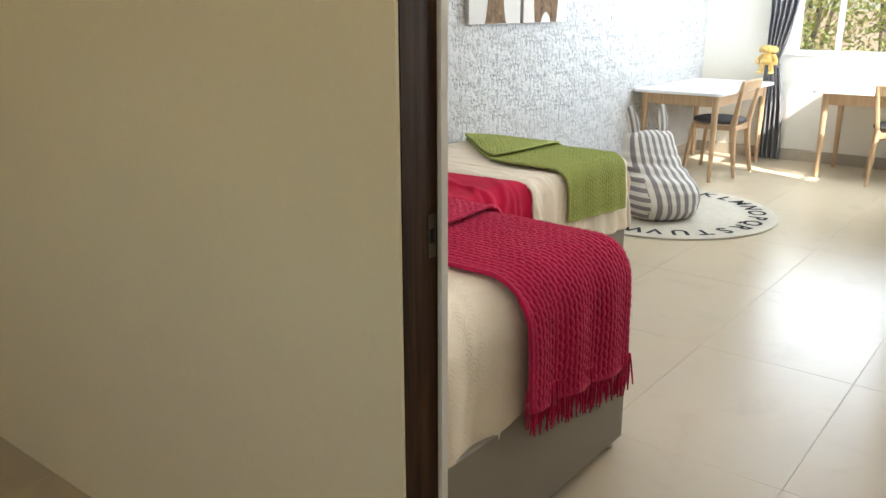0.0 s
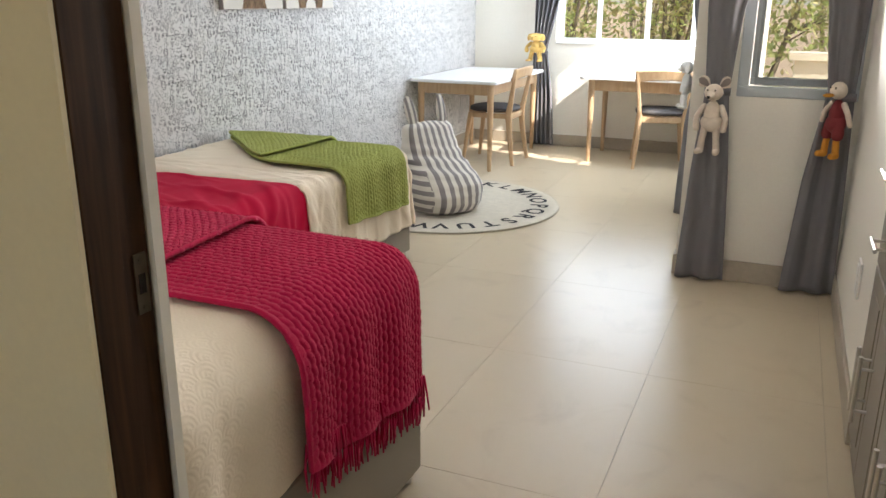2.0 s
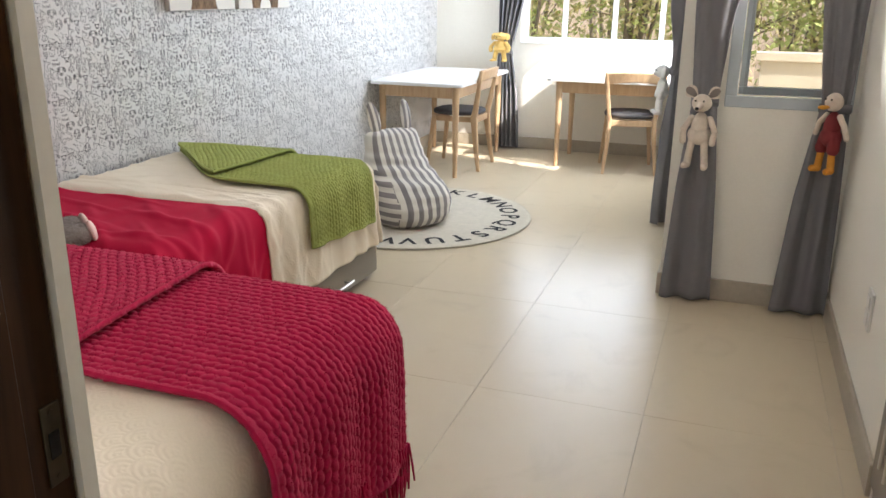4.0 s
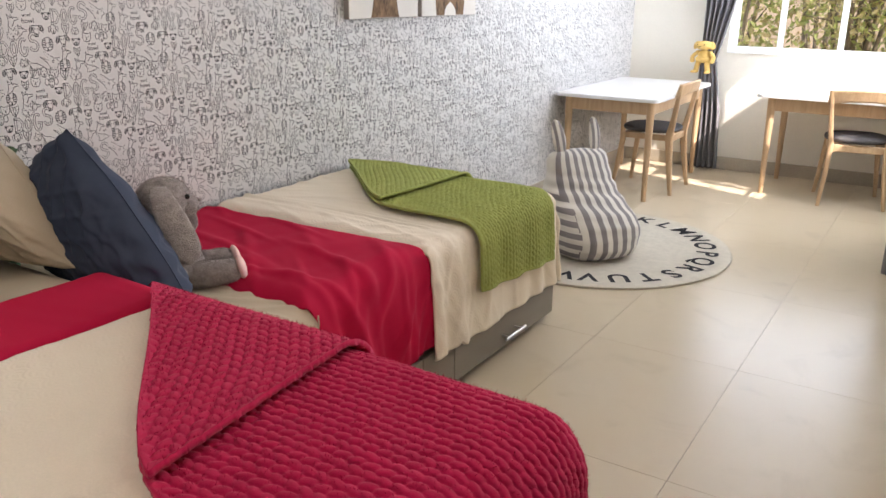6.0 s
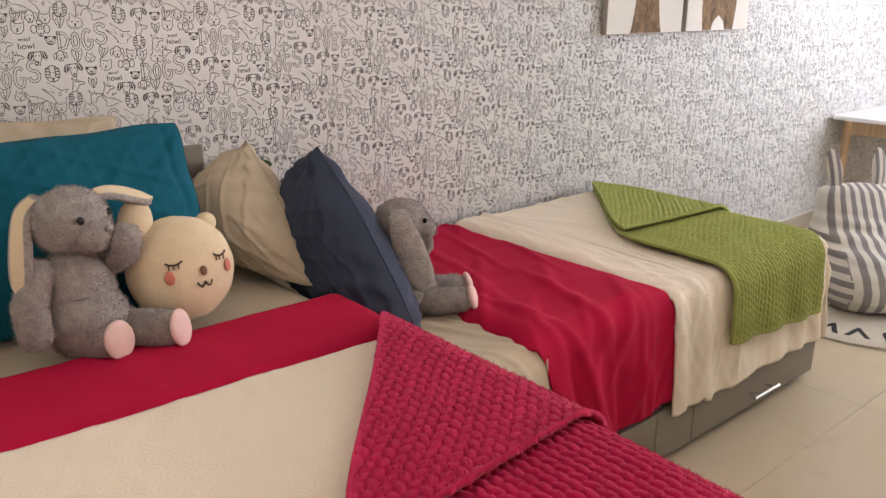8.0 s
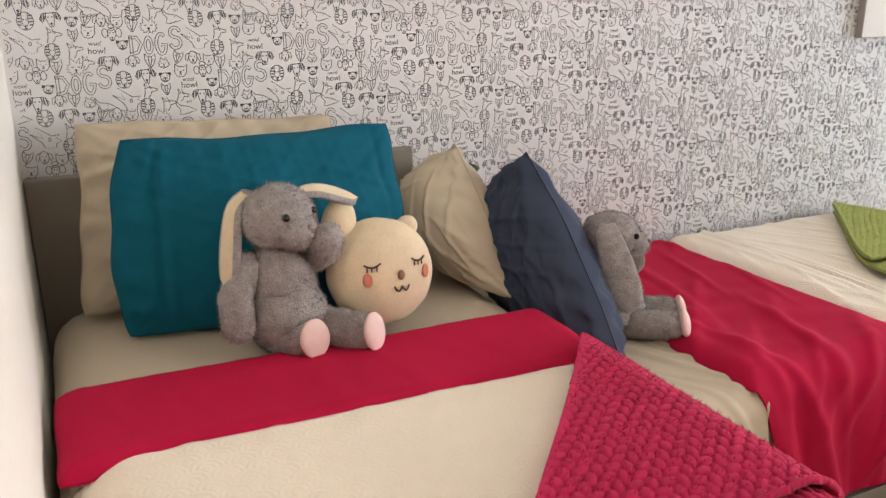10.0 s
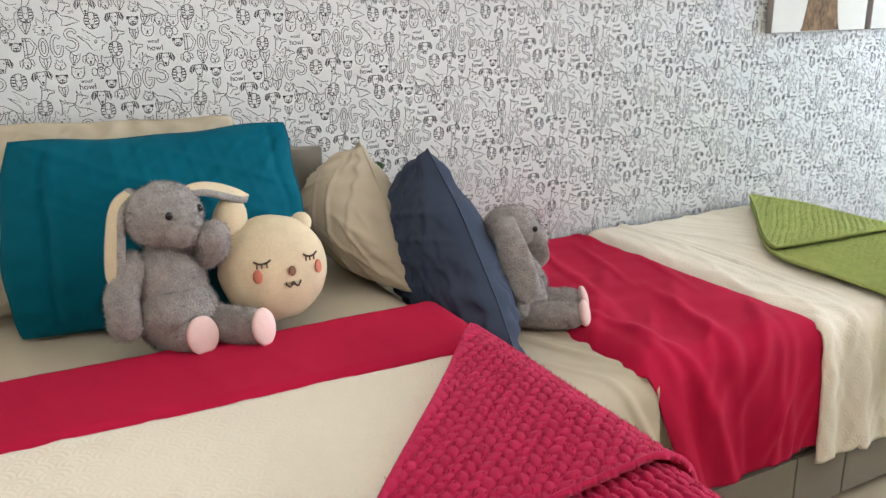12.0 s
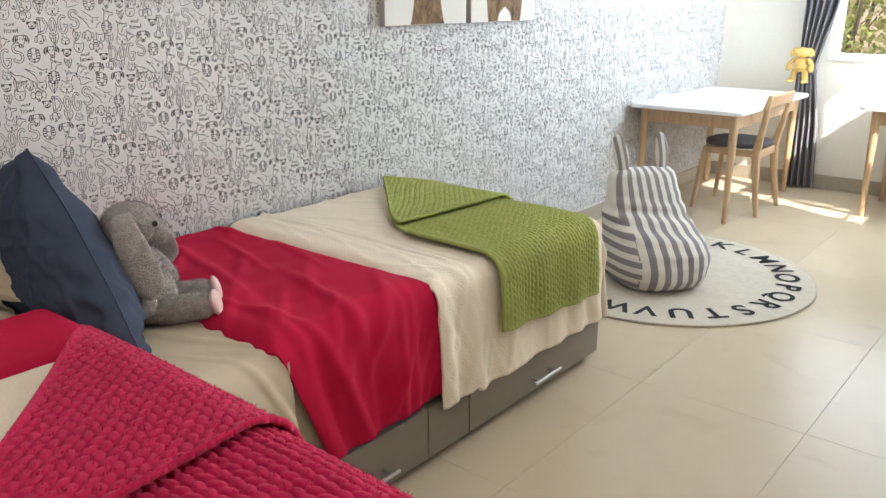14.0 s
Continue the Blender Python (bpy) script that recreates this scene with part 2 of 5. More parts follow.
M_CANVASEDGE = mat("grey_canvas_edge", (0.42, 0.38, 0.35), 0.85, var=0.05, grain=500, bump=0.2)
M_PRINTFUR = mat("brown_fur_print", (0.20, 0.115, 0.055), 0.85, var=0.75, scale=24, grain=85, bump=0.1, stretch=(1, 1, 0.5))
M_PLASTIC = mat("white_plastic", (0.74, 0.71, 0.66), 0.35, var=0.02, bump=0)
M_LEAF = mat("olive_leaves", (0.30, 0.34, 0.13), 0.6, var=0.6, scale=3, grain=40, bump=0)
M_LEAF2 = mat("dry_leaves", (0.52, 0.46, 0.25), 0.7, var=0.5, scale=3, grain=40, bump=0)
for _leaf in (M_LEAF, M_LEAF2):
    # light shines through thin leaves
    _nt = _leaf.node_tree
    _b, _o = _nt.nodes["Principled BSDF"], _nt.nodes["Material Output"]
    _tr, _mix = _nt.nodes.new("ShaderNodeBsdfTranslucent"), _nt.nodes.new("ShaderNodeMixShader")
    _tr.inputs["Color"].default_value = (0.66, 0.74, 0.30, 1) if _leaf == M_LEAF else (0.70, 0.62, 0.34, 1)
    _mix.inputs[0].default_value = 0.6
    _nt.links.new(_b.outputs[0], _mix.inputs[1]), _nt.links.new(_tr.outputs[0], _mix.inputs[2])
    _nt.links.new(_mix.outputs[0], _o.inputs["Surface"])
M_BARK = mat("grey_bark", (0.22, 0.18, 0.13), 0.9, var=0.3, scale=12)
M_GROUND = mat("dry_garden_soil", (0.32, 0.23, 0.13), 0.95, var=0.25, scale=1.5, grain=20)
M_GARDENWALL = mat("sunlit_render", (0.62, 0.55, 0.40), 0.85, var=0.1, scale=2)

# ---- helpers ----


def link_mesh(name, bm, material, parent=None, smooth=False):
    me = bpy.data.meshes.new(name)
    bm.to_mesh(me)
    bm.free()
    for k in material if isinstance(material, (list, tuple)) else [material]:
        me.materials.append(k)
    if smooth:
        me.polygons.foreach_set("use_smooth", [True] * len(me.polygons))
    ob = new(name, me)
    ob.parent = parent
    return ob


def part(name, bm, material, parent, label="", smooth=False):
    ob = link_mesh(name, bm, material, parent, smooth)
    return tagged(ob, label) if label else ob


def thing(name, label, category, group="", m=None):
    ob = new(name)
    if m is not None:
        ob.matrix_world = m
    return tagged(ob, label, category, group)


def box(x0, x1, y0, y1, z0, z1, bevel=0.0, seg=1, bm=None):
    b = bmesh.new()
    bmesh.ops.create_cube(b, size=1)
    for v in b.verts:
        v.co = Vector(((x0 + x1) / 2 + v.co.x * (x1 - x0), (y0 + y1) / 2 + v.co.y * (y1 - y0), (z0 + z1) / 2 + v.co.z * (z1 - z0)))
    if bevel:
        bmesh.ops.bevel(b, geom=list(b.edges), offset=bevel, segments=seg, profile=0.5, affect="EDGES")
    return merge(bm, b)


def merge(bm, b):
    if bm is None:
        return b
    me = bpy.data.meshes.new("tmp")
    b.to_mesh(me)
    b.free()
    bm.from_mesh(me)
    bpy.data.meshes.remove(me)
    return bm


def rod(p, q, r0, r1=None, seg=10, bm=None, flat=1.0):
    """A round tapered bar from p to q."""
    p, q = Vector(p), Vector(q)
    b = bmesh.new()
    bmesh.ops.create_cone(b, cap_ends=True, segments=seg, radius1=r0, radius2=r0 if r1 is None else r1, depth=(q - p).length)
    rot = (q - p).to_track_quat("Z", "Y").to_matrix().to_4x4()
    bmesh.ops.transform(b, matrix=Matrix.Translation((p + q) / 2) @ rot, verts=b.verts)
    return merge(bm, b)


def blob(c, r, rot=(0, 0, 0), bm=None, seg=20, slot=0, lump=0.0):
    """An ellipsoid with radii r, slightly lumpy."""
    b = bmesh.new()
    bmesh.ops.create_uvsphere(b, u_segments=seg, v_segments=seg * 2 // 3, radius=1)
    m = Matrix.LocRotScale(Vector(c), Euler([radians(a) for a in rot]), Vector(r))
    for v in b.verts:
        if lump:
            v.co *= 1 + lump * noise.noise(v.co * 2.3 + Vector(c) * 9)
        v.co = m @ v.co
    for f in b.faces:
        f.material_index = slot
    return merge(bm, b)


def grid_object(name, pos, material, parent=None, uv=None, thick=0.0, disp=None):
    """A smooth sheet from an array of places (nu, nv, 3); disp moves it along its normals; uv in metres."""
    pos = np.asarray(pos, float)
    if disp is not None:
        du, dv = np.gradient(pos, axis=0), np.gradient(pos, axis=1)
        nn = np.cross(du, dv)
        nn /= np.linalg.norm(nn, axis=2, keepdims=True) + 1e-9
        pos = pos + nn * disp[..., None]
    nu, nv = pos.shape[:2]
    idx = np.arange(nu * nv).reshape(nu, nv)
    f = np.stack([idx[:-1, :-1], idx[1:, :-1], idx[1:, 1:], idx[:-1, 1:]], -1).reshape(-1, 4)
    me = bpy.data.meshes.new(name)
    me.from_pydata(pos.reshape(-1, 3).tolist(), [], f.tolist())
    me.polygons.foreach_set("use_smooth", [True] * len(me.polygons))
    if uv is not None:
        lay = me.uv_layers.new(name="UVMap")
        flat = np.asarray(uv, float).reshape(-1, 2)[f.reshape(-1)]
        lay.data.foreach_set("uv", flat.reshape(-1))
    for k in material if isinstance(material, (list, tuple)) else [material]:
        me.materials.append(k)
    ob = new(name, me)
    ob.parent = parent
    if thick:
        s = ob.modifiers.new("thickness", "SOLIDIFY")
        s.thickness, s.offset = thick, -1
    return ob


def ripple(u, v, seed, scale=1.0):
    """Smooth wrinkles, about -1 to 1."""
    g = np.random.RandomState(seed)
    out = np.zeros_like(u)
    for _ in range(9):
        a, k, p = g.uniform(0, math.pi), g.uniform(2, 13) * scale, g.uniform(0, 6.28)
        out += np.sin((u * math.cos(a) + v * math.sin(a)) * k + p + 0.8 * np.sin(u * 3.1 * scale + p)) / (1 + k / 6)
    return out / 3.0


def edge_profile(a, r):
    """Cloth over a rounded edge: a is the way from the edge inwards (below 0: hanging). Gives inset and drop."""
    a = np.asarray(a, float)
    arc = math.pi * r / 2
    ang = np.clip((r - a) / r, 0, math.pi / 2)
    inset = np.where(a > r, a, r - r * np.sin(ang))
    drop = np.where(a > r, 0, r - r * np.cos(ang)) + np.maximum(r - arc - a, 0)
    return inset, drop


def creases(U, V, seed, count, lam0, lam1, spread=1.2, lean=0.0):
    """Sharp soft-shouldered folds of cloth, 0 to about 1, running mostly along U."""
    g = np.random.RandomState(seed)
    out = np.zeros_like(U)
    for _ in range(count):
        a = lean + g.uniform(-spread, spread) / 2
        lam, ph, wu, wv = g.uniform(lam0, lam1), g.uniform(0, 1), g.uniform(1, 5), g.uniform(3, 9)
        c = (V * math.cos(a) + U * math.sin(a)) / lam + ph + 0.15 * np.sin(U * wu + ph * 9)
        d = c - np.floor(c) - 0.5
        mask = np.clip(np.sin(U * wu + V * wv + ph * 20), 0, 1) ** 1.5
        out += mask * np.exp(-(d / 0.11) ** 2)
    return out


def tube_along(path, r, n=6):
    """Places of a thin tube along a path (m, 3)."""
    path = np.asarray(path, float)
    d = np.gradient(path, axis=0)
    d /= np.linalg.norm(d, axis=1, keepdims=True) + 1e-9
    up = np.array([0.13, 0.21, 0.97])
    s = np.cross(d, up)
    s /= np.linalg.norm(s, axis=1, keepdims=True) + 1e-9
    t = np.cross(s, d)
    a = np.linspace(0, 2 * math.pi, n + 1)
    return path[:, None] + r * (np.cos(a)[None, :, None] * s[:, None] + np.sin(a)[None, :, None] * t[:, None])


def fur_on(ob, length, per_m2, material, parent, seed=1, lie=(0, 0, -0.5)):
    """Short soft hairs standing on a mesh."""
    me = ob.data
    r = np.random.RandomState(seed)
    lie = np.array(lie)
    v, f = [], []
    for p in me.polygons:
        k = r.poisson(p.area * per_m2)
        if not k:
            continue
        pts = np.array([me.vertices[i].co for i in p.vertices])
        w = r.dirichlet(np.ones(len(pts)), k)
        c = w @ pts
        nrm = np.array(p.normal)
        for q in c:
            nq = Vector(q) * 38
            d = nrm + lie * 0.8 + np.array(noise.noise_vector(nq)) * 0.9 + r.normal(0, 0.22, 3)
            d /= np.linalg.norm(d)
            s = np.cross(d, r.normal(0, 1, 3))
            s /= np.linalg.norm(s) + 1e-9
            ln = length * r.uniform(0.6, 1.3)
            b = len(v)
            v += [q - nrm * 0.001 + s * 0.0007, q - nrm * 0.001 - s * 0.0007, q + d * ln]
            f.append((b, b + 1, b + 2))
    m2 = bpy.data.meshes.new("fur")
    m2.from_pydata(np.array(v).tolist(), [], f)
    m2.materials.append(material)
    o = new("fur", m2)
    o.parent = parent
    return tagged(o, kind="stuff")

# ---- the room ----
WX, FY, JX, JY, DY0, DY1, CEIL = -3.16, 8.45, -0.74, 4.97, 1.54, 1.655, 2.62
STR = dict(kind="structure")


def wall(name, label, *boxes, material=M_WALL):
    b = None
    for k in boxes:
        b = box(*k, bm=b)
    return tagged(link_mesh(name, b, material), label, "wall", **STR)


wall_paper = wall("wall_west", "white wall papered with small black dog drawings", (WX - 0.2, WX, DY0, FY + 0.2, 0, CEIL), material=M_PAPER)
wall("wall_north", "bright white wall with a wide window", (WX, -2.36, FY, FY + 0.2, 0, CEIL), (-2.36, -0.86, FY, FY + 0.2, 0, 0.95), (-2.36, -0.86, FY, FY + 0.2, 2.12, CEIL), (-0.86, JX + 0.2, FY, FY + 0.2, 0, CEIL))
wall("wall_side", "white side wall with a sunny window", (JX, JX + 0.2, JY + 0.2, 7.1, 0, CEIL), (JX, JX + 0.2, 7.1, 8.2, 0, 0.95), (JX, JX + 0.2, 7.1, 8.2, 2.25, CEIL), (JX, JX + 0.2, 8.2, FY, 0, CEIL))
wall("wall_corner", "cream wall below and around the corner window", (JX, -0.535, JY, JY + 0.2, 0, CEIL), (-0.535, -0.02, JY, JY + 0.2, 0, 0.905), (-0.535, -0.02, JY, JY + 0.2, 2.12, CEIL), (-0.02, 0.2, JY, JY + 0.2, 0, CEIL))
wall("wall_east", "plain cream side wall", (0, 0.2, 3.445, JY, 0, CEIL), (0, 0.2, DY0, 1.9, 0, CEIL), (0, 0.2, 1.9, 3.445, 2.3, CEIL), (0.6, 0.8, 1.9, 3.445, 0, 2.3))
wall("wall_door", "cream wall beside the dark door frame", (WX - 0.2, -1.07, DY0 + 0.02, DY1, 0, CEIL), (-1.07, -0.06, DY0 + 0.02, DY1, 2.14, CEIL), (-0.06, 0.2, DY0 + 0.02, DY1, 0, CEIL), (-1.07, -1.029, DY1, DY1 + 0.018, 0, 2.14), (WX, -1.07, DY1, DY1 + 0.018, 0, CEIL))
wall("wall_hall_door", "khaki cream hallway wall beside the dark door frame", (WX - 0.2, -1.07, DY0, DY0 + 0.02, 0, CEIL), (-1.07, -0.06, DY0, DY0 + 0.02, 2.14, CEIL), (-0.06, 0.2, DY0, DY0 + 0.02, 0, CEIL), (-1.07, -1.0305, DY0, 1.5475, 0, 2.14), material=M_HALL)
wall("wall_hall", "plain khaki cream hallway walls", (WX - 0.2, WX, -1.2, DY0, 0, CEIL), (0.9, 1.1, -1.2, DY0, 0, CEIL), (WX - 0.2, -1.6, -1.4, -1.2, 0, CEIL), (0.6, 1.1, -1.4, -1.2, 0, CEIL), (-1.6, 0.6, -1.4, -1.2, 2.2, CEIL), (-1.6, 0.6, -1.4, -1.2, 0, 0.9), (0.2, 1.1, DY0, DY1, 0, CEIL), material=M_HALL)
tagged(link_mesh("ceiling", box(WX - 0.2, JX + 0.2, JY + 0.2, FY + 0.2, CEIL, CEIL + 0.15, bm=box(WX - 0.2, 1.1, -1.4, JY + 0.2, CEIL, CEIL + 0.15)), M_CEIL), "plain white ceiling", "ceiling", **STR)
floor = tagged(link_mesh("floor", box(WX - 0.2, JX + 0.2, JY + 0.2, FY + 0.2, -0.2, -0.003, bm=box(WX - 0.2, 1.1, -1.4, JY + 0.2, -0.2, -0.003)), M_GROUT), "glossy cream marbled floor tiles with thin joints", "floor", **STR)


def skirting(name, *boxes):
    b = None
    for k in boxes:
        b = box(*k, bevel=0.003, bm=b)
    return tagged(link_mesh(name, b, M_SKIRT), "beige stone skirting along the wall", "skirting", **STR)


skirting("baseboard", (WX + 0.013, JX, FY - 0.014, FY, 0, 0.105))
skirting("baseboard", (WX, WX + 0.013, 4.75, FY, 0, 0.105))
skirting("baseboard", (JX - 0.013, 0.0, JY - 0.013, JY, 0, 0.105))
skirting("baseboard", (-0.014, 0.0, 3.46, JY - 0.013, 0, 0.105))
skirting("baseboard", (JX - 0.013, JX, JY, FY - 0.014, 0, 0.105))

# door frame with its rebate and strike plate
door = tagged(new("door_1"), "dark stained wooden door frame with a steel strike plate", "door frame", **STR)
part("jamb", box(-1.07, -1.03, 1.548, 1.605, 0, 2.14, 0.003), M_DARKWOOD, door)
part("rebate", box(-1.07, -1.036, 1.605, DY1 - 0.002, 0, 2.14, 0.002), M_DARKWOOD, door)
part("jamb", box(-0.10, -0.06, DY0 - 0.004, 1.60, 0, 2.14, 0.003), M_DARKWOOD, door)
part("head", box(-1.03, -0.10, DY0 - 0.004, DY1, 2.10, 2.14, 0.003), M_DARKWOOD, door)
plate = part("strike_plate", box(-1.0365, -1.0345, 1.624, 1.646, 0.945, 1.025, 0.0004), M_OLDSTEEL, door, "worn steel strike plate")
# no real recess: the dark inside the hole is a flat black patch
part("latch_hole_shade", box(-1.0347, -1.0340, 1.629, 1.641, 0.972, 0.998), M_BLACK, plate)
for z in (0.953, 1.017):
    part("screw", rod((-1.0346, 1.635, z), (-1.0336, 1.635, z), 0.003, seg=8), M_OLDSTEEL, plate)


def sash(win, x0, x1, z0, z1, y, w, material, mull=(), depth=0.05, axis="x"):
    """A window in the plane y (or, with axis y, in the plane x): frame bars, mullions and panes."""
    def b(a0, a1, c0, c1, d):
        return box(a0, a1, y - d / 2, y + d / 2, c0, c1, 0.003) if axis == "x" else box(y - d / 2, y + d / 2, a0, a1, c0, c1, 0.003)

    part("frame_bar", b(x0, x1, z0, z0 + w, depth), material, win)
    part("frame_bar", b(x0, x1, z1 - w, z1, depth), material, win)
    part("frame_bar", b(x0, x0 + w, z0 + w, z1 - w, depth), material, win)
    part("frame_bar", b(x1 - w, x1, z0 + w, z1 - w, depth), material, win)
    cuts = [x0 + w, *mull, x1 - w]
    for k in mull:
        part("mullion", b(k - 0.022, k + 0.022, z0 + w, z1 - w, depth * 0.8), material, win)
    for a, c in zip(cuts[:-1], cuts[1:]):
        p = part("pane", b(a + 0.022, c - 0.022, z0 + w, z1 - w, 0.006), M_GLASS, win)
        p.visible_shadow = False


w1 = tagged(new("window_1"), "wide white window with four tall panes", "window", **STR)
sash(w1, -2.36, -0.86, 0.95, 2.12, FY + 0.10, 0.045, M_WHITEFRAME, (-1.985, -1.548, -1.146))
part("window_sill", box(-2.36, -0.86, FY - 0.02, FY + 0.075, 0.945, 0.956, 0.003), M_WHITEFRAME, w1)
part("stay_handle", box(-1.83, -1.76, FY + 0.04, FY + 0.07, 0.956, 0.975, 0.004), M_ALU, w1)
w2 = tagged(new("window_2"), "white window in the side wall with crossing bars", "window", **STR)
sash(w2, 7.1, 8.2, 0.95, 2.25, JX + 0.10, 0.045, M_WHITEFRAME, (7.46, 7.83), axis="y")
for z in (1.2, 1.45, 1.7, 1.92):
    part("security_bar", box(JX + 0.155, JX + 0.17, 7.1, 8.2, z - 0.008, z + 0.008), M_WHITEFRAME, w2)
w3 = tagged(new("window_3"), "pale grey aluminium corner window", "window", **STR)
sash(w3, -0.535, -0.02, 0.905, 2.12, JY + 0.015, 0.05, M_ALU, depth=0.04)
sash(w3, -0.483, -0.072, 0.957, 2.07, JY + 0.05, 0.035, M_ALU, depth=0.03)

# unseen window, added only to give the hallway a source of light
w4 = tagged(new("added_hall_window"), "unseen white window added to light the hallway", "window", **STR)
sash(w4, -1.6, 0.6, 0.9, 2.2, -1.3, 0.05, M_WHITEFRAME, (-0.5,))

# built-in cupboard in the side wall
closet = tagged(new("built_in_cupboard"), "taupe built-in cupboard with drawers, doors and steel bar handles", "cupboard")
part("carcass", box(0.012, 0.59, 1.905, 3.44, 0.0, 2.295), M_TAUPE, closet)


def bar_handle(p, way, length, parent, out=Vector((-1, 0, 0)), r=0.006, reach=0.035):
    p, way = Vector(p), Vector(way).normalized()
    a, c = p - way * length / 2 + out * reach, p + way * length / 2 + out * reach
    b = rod(a, c, r, seg=12)
    for s in (-0.32, 0.32):
        b = rod(p + way * length * s, p + way * length * s + out * reach, r * 0.75, seg=8, bm=b)
    return part("handle", b, M_STEEL, parent, "brushed steel bar handle", smooth=False)


for i, (ya, yb) in enumerate(((2.87, 3.43), (2.30, 2.86), (1.92, 2.29))):
    for z0, z1 in ((0.615, 0.795), (0.805, 0.985), (0.995, 1.2)):
        d = part("drawer_front", box(-0.014, 0.012, ya, yb, z0, z1, 0.002), M_TAUPE, closet)
        bar_handle((-0.014, (ya + yb) / 2 + 0.12, (z0 + z1) / 2), (0, 1, 0), 0.14, d)
    for y0, y1, hy in ((ya, (ya + yb) / 2 - 0.002, (ya + yb) / 2 - 0.035), ((ya + yb) / 2 + 0.002, yb, (ya + yb) / 2 + 0.035)):
        d = part("door", box(-0.014, 0.012, y0, y1, 0.07, 0.605, 0.002), M_TAUPE, closet)
        part("inset_panel", box(-0.0165, -0.013, y0 + 0.05, y1 - 0.05, 0.13, 0.545, 0.002), M_TAUPE, d)
        bar_handle((-0.014, hy, 0.345), (0, 0, 1), 0.19, d)
    part("door", box(-0.014, 0.012, ya, yb, 1.21, 2.28, 0.002), M_TAUPE, closet)
part("plinth", box(0.0, 0.012, 1.92, 3.43, 0.0, 0.065), M_TAUPE, closet)
sock = tagged(new("wall_socket"), "white plastic wall socket plate", "socket")
part("plate", box(-0.010, 0.0, 3.885, 3.975, 0.34, 0.47, 0.004, 2), M_PLASTIC, sock)
part("outlet", box(-0.013, -0.009, 3.905, 3.955, 0.355, 0.405, 0.002), M_PLASTIC, sock)
part("switch", box(-0.014, -0.009, 3.905, 3.955, 0.415, 0.455, 0.002), M_PLASTIC, sock)

# ---- beds ----
bed2 = tagged(new("raised_bed"), "raised taupe single bed with a panel headboard and plain base", "bed", "single beds")
part("base", box(-3.10, -1.165, 1.68, 2.775, 0.03, 0.36, 0.004), M_TAUPE, bed2)
part("headboard", box(-3.155, -3.115, 1.675, 2.705, 0.03, 1.005, 0.004), M_TAUPE, bed2)
for x, y in ((-1.19, 2.73), (-1.19, 1.74), (-3.05, 2.73), (-3.05, 1.74)):
    part("castor", rod((x, y, 0.0), (x, y, 0.031), 0.014, seg=12), M_STEEL, bed2)
bed1 = tagged(new("drawer_bed"), "low taupe single bed with drawers beneath the mattress", "bed", "single beds")
part("base", box(-3.13, -2.125, 2.80, 4.70, 0.03, 0.215, 0.003), M_TAUPE, bed1)
for y0, y1, hy in ((2.82, 3.652, 3.40), (3.656, 3.858, None), (3.862, 4.70, 4.28)):
    d = part("drawer_front", box(-2.124, -2.105, y0, y1, 0.032, 0.205, 0.0015), M_TAUPE, bed1)
    if hy:
        bar_handle((-2.105, hy, 0.088), (0, 1, 0), 0.17, d, out=Vector((1, 0, 0)))
for x in (-2.18, -3.08):
    for y in (2.86, 4.62):
        part("foot", rod((x, y, 0.0), (x, y, 0.031), 0.018, seg=12), M_BLACK, bed1)


def rounded_slab(name, x0, x1, y0, y1, z0, z1, r, label, seed, material, puff=0.006):
    b = box(x0, x1, y0, y1, z0, z1)
    bmesh.ops.subdivide_edges(b, edges=list(b.edges), cuts=22, use_grid_fill=True)
    c, h = Vector(((x0 + x1) / 2, (y0 + y1) / 2, (z0 + z1) / 2)), Vector(((x1 - x0) / 2 - r, (y1 - y0) / 2 - r, (z1 - z0) / 2 - r))
    for v in b.verts:
        d = v.co - c
        k = Vector([max(-h[i], min(h[i], d[i])) for i in range(3)])
        o = d - k
        if o.length > 1e-6:
            d = k + o.normalized() * r
        v.co = c + d + Vector((0, 0, puff * noise.noise(v.co * 3 + Vector((seed, 0, 0)))))
    return tagged(link_mesh(name, b, material, smooth=True), label, "mattress")


rounded_slab("mattress", -3.10, -1.205, 1.685, 2.765, 0.36, 0.695, 0.11, "thick mattress in a beige fitted sheet", 1, M_SHEET)
rounded_slab("mattress", -3.13, -2.135, 2.80, 4.69, 0.215, 0.555, 0.05, "mattress in a creased beige fitted sheet on the drawer bed", 2, M_SHEET)


